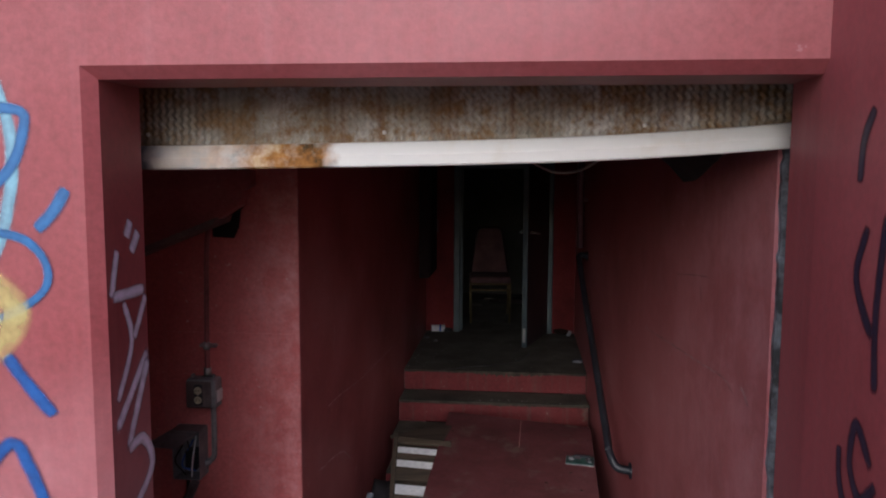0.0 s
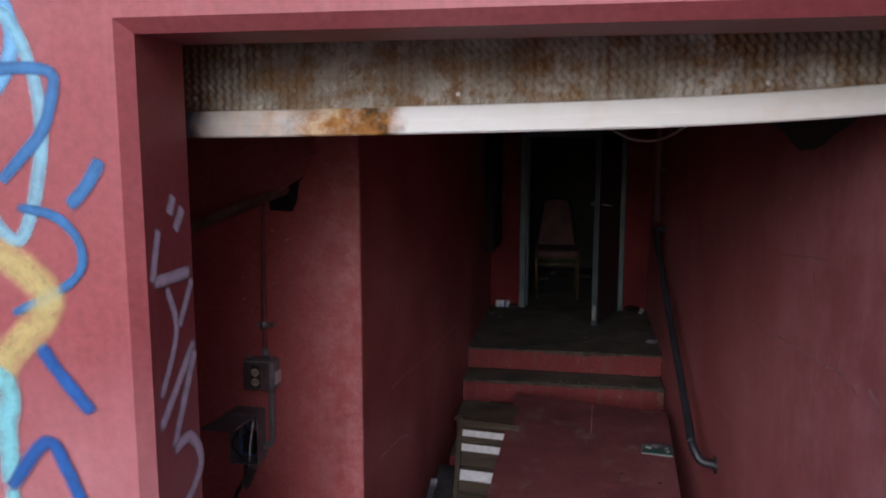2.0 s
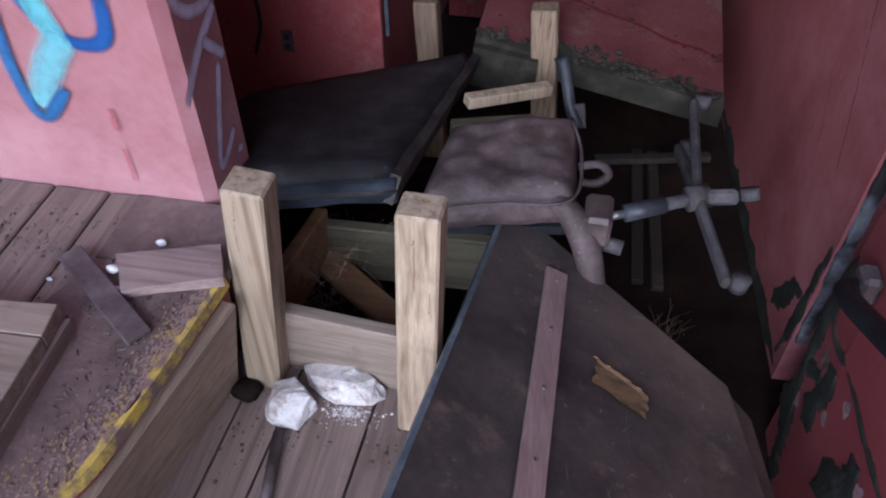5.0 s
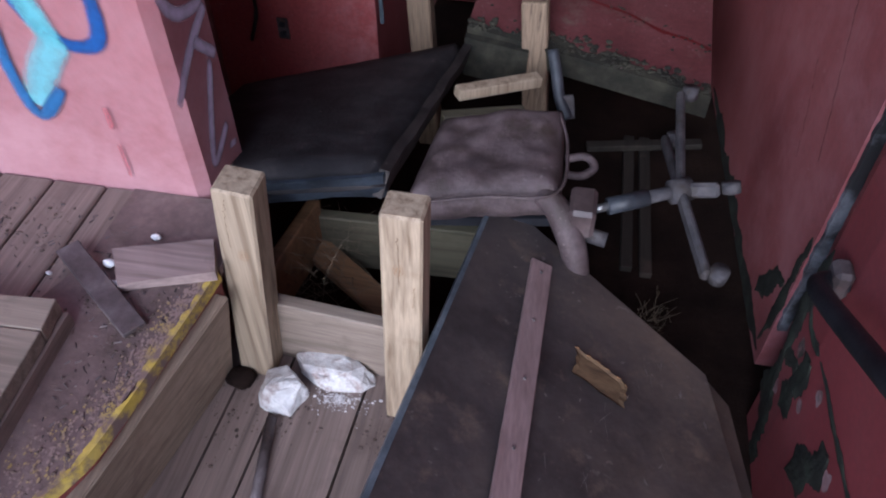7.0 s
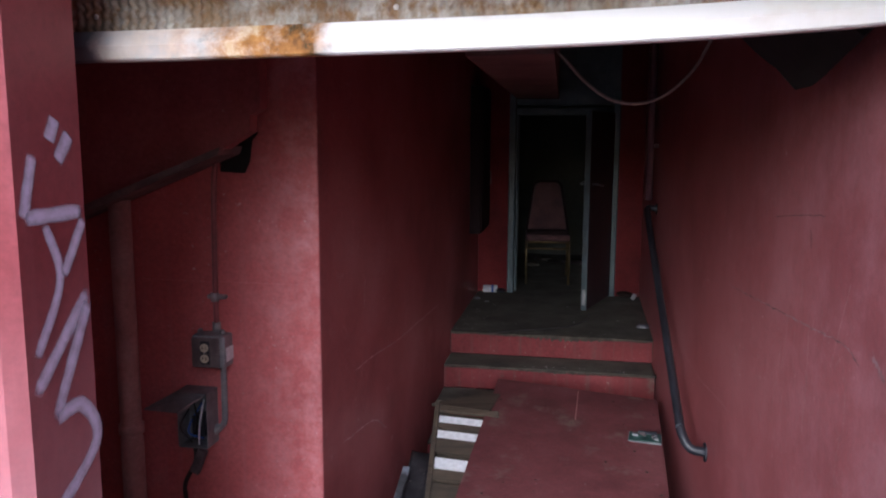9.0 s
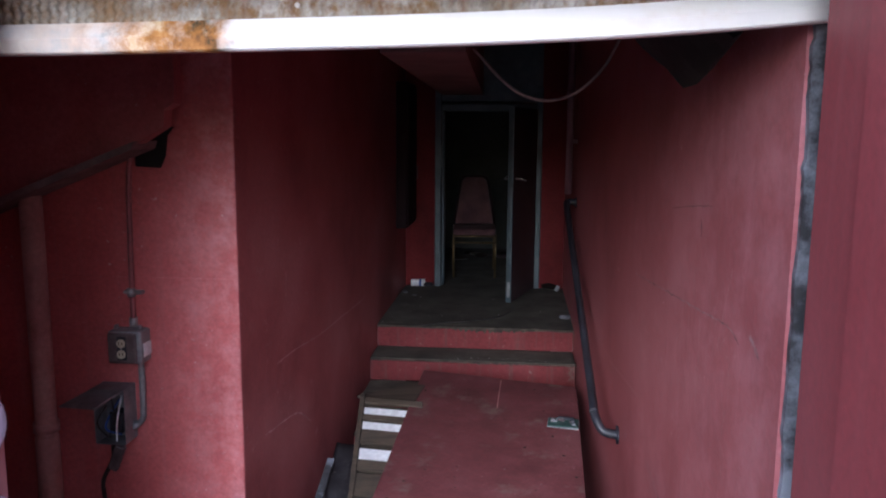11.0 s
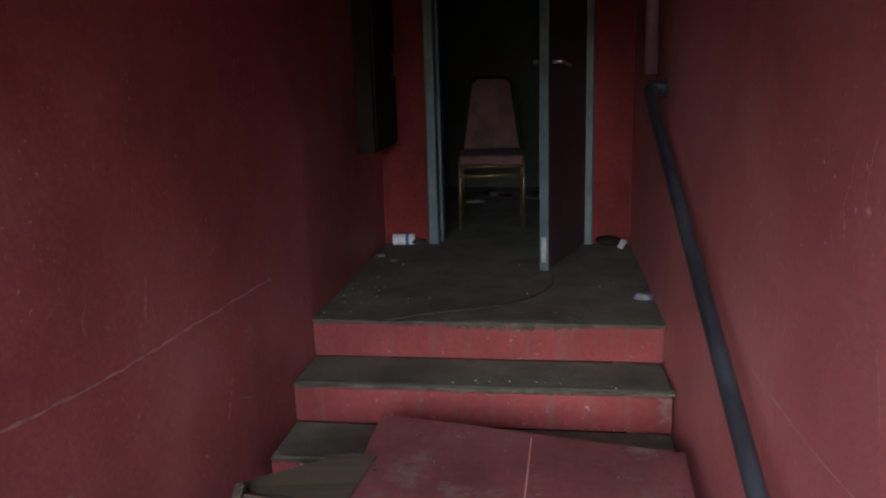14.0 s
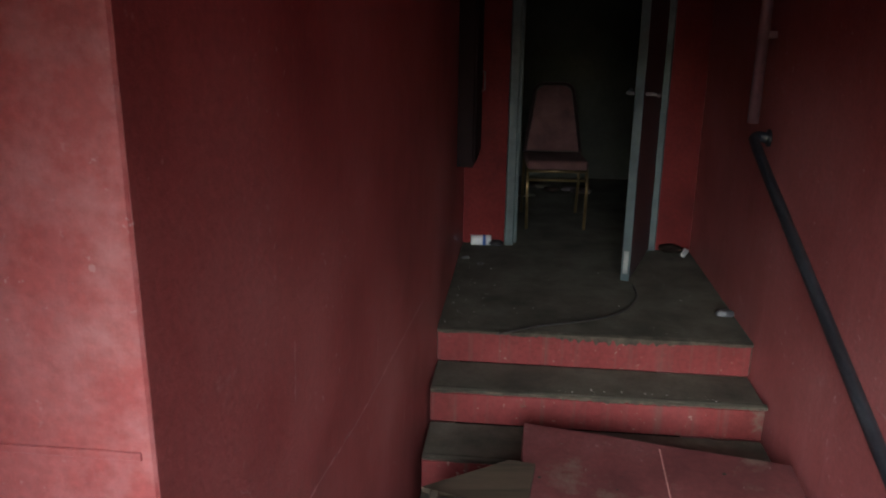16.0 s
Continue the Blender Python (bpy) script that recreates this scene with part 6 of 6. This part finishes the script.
# many short pale scuffs and scratches rubbed into the corridor walls
rs = random.Random(5)
for k in range(46):
    y = rs.uniform(0.62, 2.6)
    z = rs.uniform(-0.25, 1.05) - 0.12 * (y - 0.6)
    L3 = rs.uniform(0.03, 0.20) * (0.6 if k % 3 else 1.3)
    sl_ = rs.gauss(0, 0.25)
    bm = crackline([(y, z), (y + sl_ * L3 * 0.5 + rs.gauss(0, 0.006), z + L3 * 0.5), (y + sl_ * L3, z + L3)], lambda u, v: (xw(u) - 0.0018, u, v), rs.uniform(0.0015, 0.0035), 60 + k)
    solo("wall_scuff", bm, PALE_RED, "short pale scuff in the red corridor wall", "scratch", "wall scuffs")
for k in range(22):
    y = rs.uniform(1.6, 3.8)
    z = rs.uniform(-0.1, 0.9)
    L3 = rs.uniform(0.02, 0.12)
    bm = crackline([(y, z), (y + rs.gauss(0, 0.02), z + L3 * 0.5), (y + rs.gauss(0, 0.03), z + L3)], lambda u, v: (xl(u) + 0.0018, u, v), rs.uniform(0.001, 0.0025), 160 + k)
    solo("wall_scuff", bm, PALE_RED, "short pale scuff in the red corridor wall", "scratch", "wall scuffs")

# ---- litter on the landing ----
cup = thing("paper_roll", "white paper roll with a blue band by the door frame", "litter")
q = Vector((0.135, 5.338, 0.095))
part("roll", tube([q + Vector((-0.07, 0, 0)), q + Vector((0.05, 0.01, 0))], 0.030, 16), PAPER, cup, smooth=True)
part("band", tube([q + Vector((0.0, 0.006, 0)), q + Vector((0.018, 0.0075, 0))], 0.0308, 16), BLUE_LABEL, cup, smooth=True)
lump("dark_litter", Vector((0.215, 5.32, 0.085)), 0.035, (1.3, 1, 0.6), 12, VINYL, "crumpled dark wrapper by the door frame", "litter")
lump("dark_litter", Vector((1.235, 5.33, 0.090)), 0.05, (1.5, 0.8, 0.6), 21, EARTH, "heap of dirt and rags in the corner", "litter")
solo("tile_shard", slab((1.295, 5.25, 0.118), (1.32, 5.25, 0.108), (1.32, 5.27, 0.108), (1.295, 5.27, 0.118), 0.048, cuts=3, rough=0.014), BOX_GREY, "pale grey shard leaning in the corner", "litter")
shard("foil_wrapper", Vector((1.309, 4.321, 0.065)), (0.05, 0.03, 0.03), 33, SILVER, "crumpled silver wrapper on the landing", "litter")
shard("foil_wrapper", Vector((0.055, 5.05, 0.065)), (0.03, 0.018, 0.02), 37, SILVER, "crumpled silver wrapper on the landing", "litter")
ring_pts = [Vector((0.145, 4.95, 0.070)) + Vector((0.016 * math.cos(a), 0.016 * math.sin(a), 0)) for a in [6.2 * k / 12 for k in range(13)]]
solo("pull_ring", tube(ring_pts, 0.003, 6), SILVER, "small bright ring on the landing", "litter", smooth=True)
solo("floor_cable", tube(curve_points([(0.280, 3.945, 0.070), (0.450, 4.060, 0.070), (0.675, 4.159, 0.070), (0.848, 4.302, 0.070), (0.934, 4.507, 0.070), (0.941, 4.676, 0.072)], 8), 0.005, 6), CABLE_BLACK, "thin dark cable lying over the landing", "cable", smooth=True)
bm = bmesh.new()
for k in range(85):
    e = random.random()
    if e < 0.45:
        p = Vector((random.uniform(0.01, 0.25), random.uniform(4.05, 5.0), Z_LAND + 0.002))
    elif e < 0.7:
        p = Vector((random.uniform(0.5, 1.2), random.uniform(3.745, 3.79), Z_LAND - RISE + 0.002))
    else:
        p = Vector((random.uniform(0.1, 1.3), random.uniform(4.02, 4.9), Z_LAND + 0.002))
    s = 0.0008 + 0.0026 * random.random() ** 2
    bmesh.ops.create_icosphere(bm, subdivisions=1, radius=s, matrix=Matrix.Translation(p) @ Matrix.Diagonal((1.4, 1.0, 0.6, 1)))
solo("grit", bm, DUST, "pale grit and plaster bits on the stair", "litter", kind="stuff")
for k in range(7):
    p = Vector((random.uniform(0.35, 1.05), random.uniform(6.5, 7.2), Z_LAND))
    lump("room_debris", p + Vector((0, 0, 0.02)), random.uniform(0.03, 0.06), (1.5, 1, 0.5), 50 + k, (EARTH, CONCRETE, RUST)[k % 3], "debris on the floor of the dark room", "litter")

# flecks of yellow paint rubbed over the sill
bm = bmesh.new()
ry_ = random.Random(31)
for k in range(1500):
    y = ry_.uniform(-1.0, -0.18)
    edge = 0.02 + (y + 0.175) * 0.12 - 0.9 * max(0, -0.62 - y) * 0.2
    spread = 0.025 + 0.075 * max(0, noise.noise(Vector((y * 6, 4, 0)))) + (0.05 if y < -0.6 else 0)
    x = edge - 0.012 - abs(ry_.gauss(0, spread))
    a0, r = ry_.uniform(0, 6.28), ry_.uniform(0.0012, 0.0042)
    bm.faces.new([bm.verts.new((x + r * ry_.uniform(0.5, 1.2) * math.cos(a0 + q * 1.257), y + 1.4 * r * ry_.uniform(0.5, 1.2) * math.sin(a0 + q * 1.257), 0.0052 + 0.000001 * k)) for q in range(5)])
solo("paint_flecks", bm, SMEAR, "flecks of worn yellow paint on the sill", "paint", kind="stuff")
# crumbs of rotten plaster on the slab and along the crack
bm = bmesh.new()
for k in range(130):
    u, v = random.random(), random.random()
    if k < 60:
        v = 0.23 - 0.115 * u + random.gauss(0, 0.012)
    elif k < 90:
        v = abs(random.gauss(0, 0.03))
    p = c0.lerp(c1, u).lerp(c3.lerp(c2_, u), v) + Vector((0, 0, 0.005))
    bmesh.ops.create_icosphere(bm, subdivisions=1, radius=random.uniform(0.0015, 0.006), matrix=Matrix.Translation(p) @ Matrix.Diagonal((1.4, 1.0, 0.6, 1)))
solo("slab_crumbs", bm, MOSSY, "dark crumbs scattered over the red slab", "rubble", kind="stuff")
# clods along the crumbled front edge of the slab
bm = bmesh.new()
for k in range(170):
    u = random.random()
    inn = (c3 - c0).normalized()
    p = c0.lerp(c1, u) + inn * (abs(random.gauss(0, 0.025)) + 0.085 * math.sin(u * math.pi) * random.random()) + Vector((0, 0, 0.006))
    r = random.uniform(0.003, 0.013)
    g = bmesh.ops.create_icosphere(bm, subdivisions=1, radius=r, matrix=Matrix.Translation(p) @ Matrix.Diagonal((1.3, 1.0, 0.8, 1)))
    for v in g["verts"]:
        v.co += noise.noise_vector(v.co * 60) * r * 0.5
solo("edge_clods", bm, MOSSY, "dark crumbling clods along the broken slab edge", "rubble", kind="stuff")
# dirt heaped and trodden over the sill and the pit boards
bm = bmesh.new()
rd = random.Random(11)
for (x, y, z, sx_, sy_, n) in ((-0.10, -0.34, 0.005, 0.035, 0.05, 190), (-0.075, -0.50, 0.005, 0.022, 0.06, 120), (-0.20, -0.30, 0.005, 0.05, 0.03, 90), (-0.12, -0.68, 0.005, 0.03, 0.06, 80), (-0.50, -0.12, 0.001, 0.10, 0.05, 110),
                               (0.13, -0.25, -0.449, 0.05, 0.05, 130), (0.42, -0.26, -0.449, 0.04, 0.05, 110), (0.0, -0.3, -0.449, 0.05, 0.08, 90)):
    for k in range(n):
        px_, py_ = x + rd.gauss(0, sx_), y + rd.gauss(0, sy_)
        if z > 0 and px_ > -0.025 + (py_ + 0.2) * 0.09:
            continue
        r = rd.uniform(0.0006, 0.0022) if k % 8 else rd.uniform(0.0025, 0.0045)
        bmesh.ops.create_icosphere(bm, subdivisions=1, radius=r, matrix=Matrix.Translation((px_, py_, z + r * 0.3)) @ Matrix.Diagonal((rd.uniform(0.8, 2.0), rd.uniform(0.8, 1.6), 0.6, 1)))
solo("dirt_crumbs", bm, DIRT, "dark dirt crumbs trodden over the sill and boards", "dirt", kind="stuff")
# pale chips lying on the slab
bm = bmesh.new()
for k in range(70):
    u, v = rd.random(), rd.random() ** 1.5
    p = c0.lerp(c1, u).lerp(c3.lerp(c2_, u), v) + Vector((0, 0, 0.006))
    r = rd.uniform(0.0012, 0.0035)
    bmesh.ops.create_icosphere(bm, subdivisions=1, radius=r, matrix=Matrix.Translation(p) @ Matrix.Rotation(rd.uniform(0, 3), 4, "Z") @ Matrix.Diagonal((2.2, 0.8, 0.4, 1)))
solo("paint_chips", bm, MAUVE, "small pale chips scattered over the red slab", "rubble", kind="stuff")
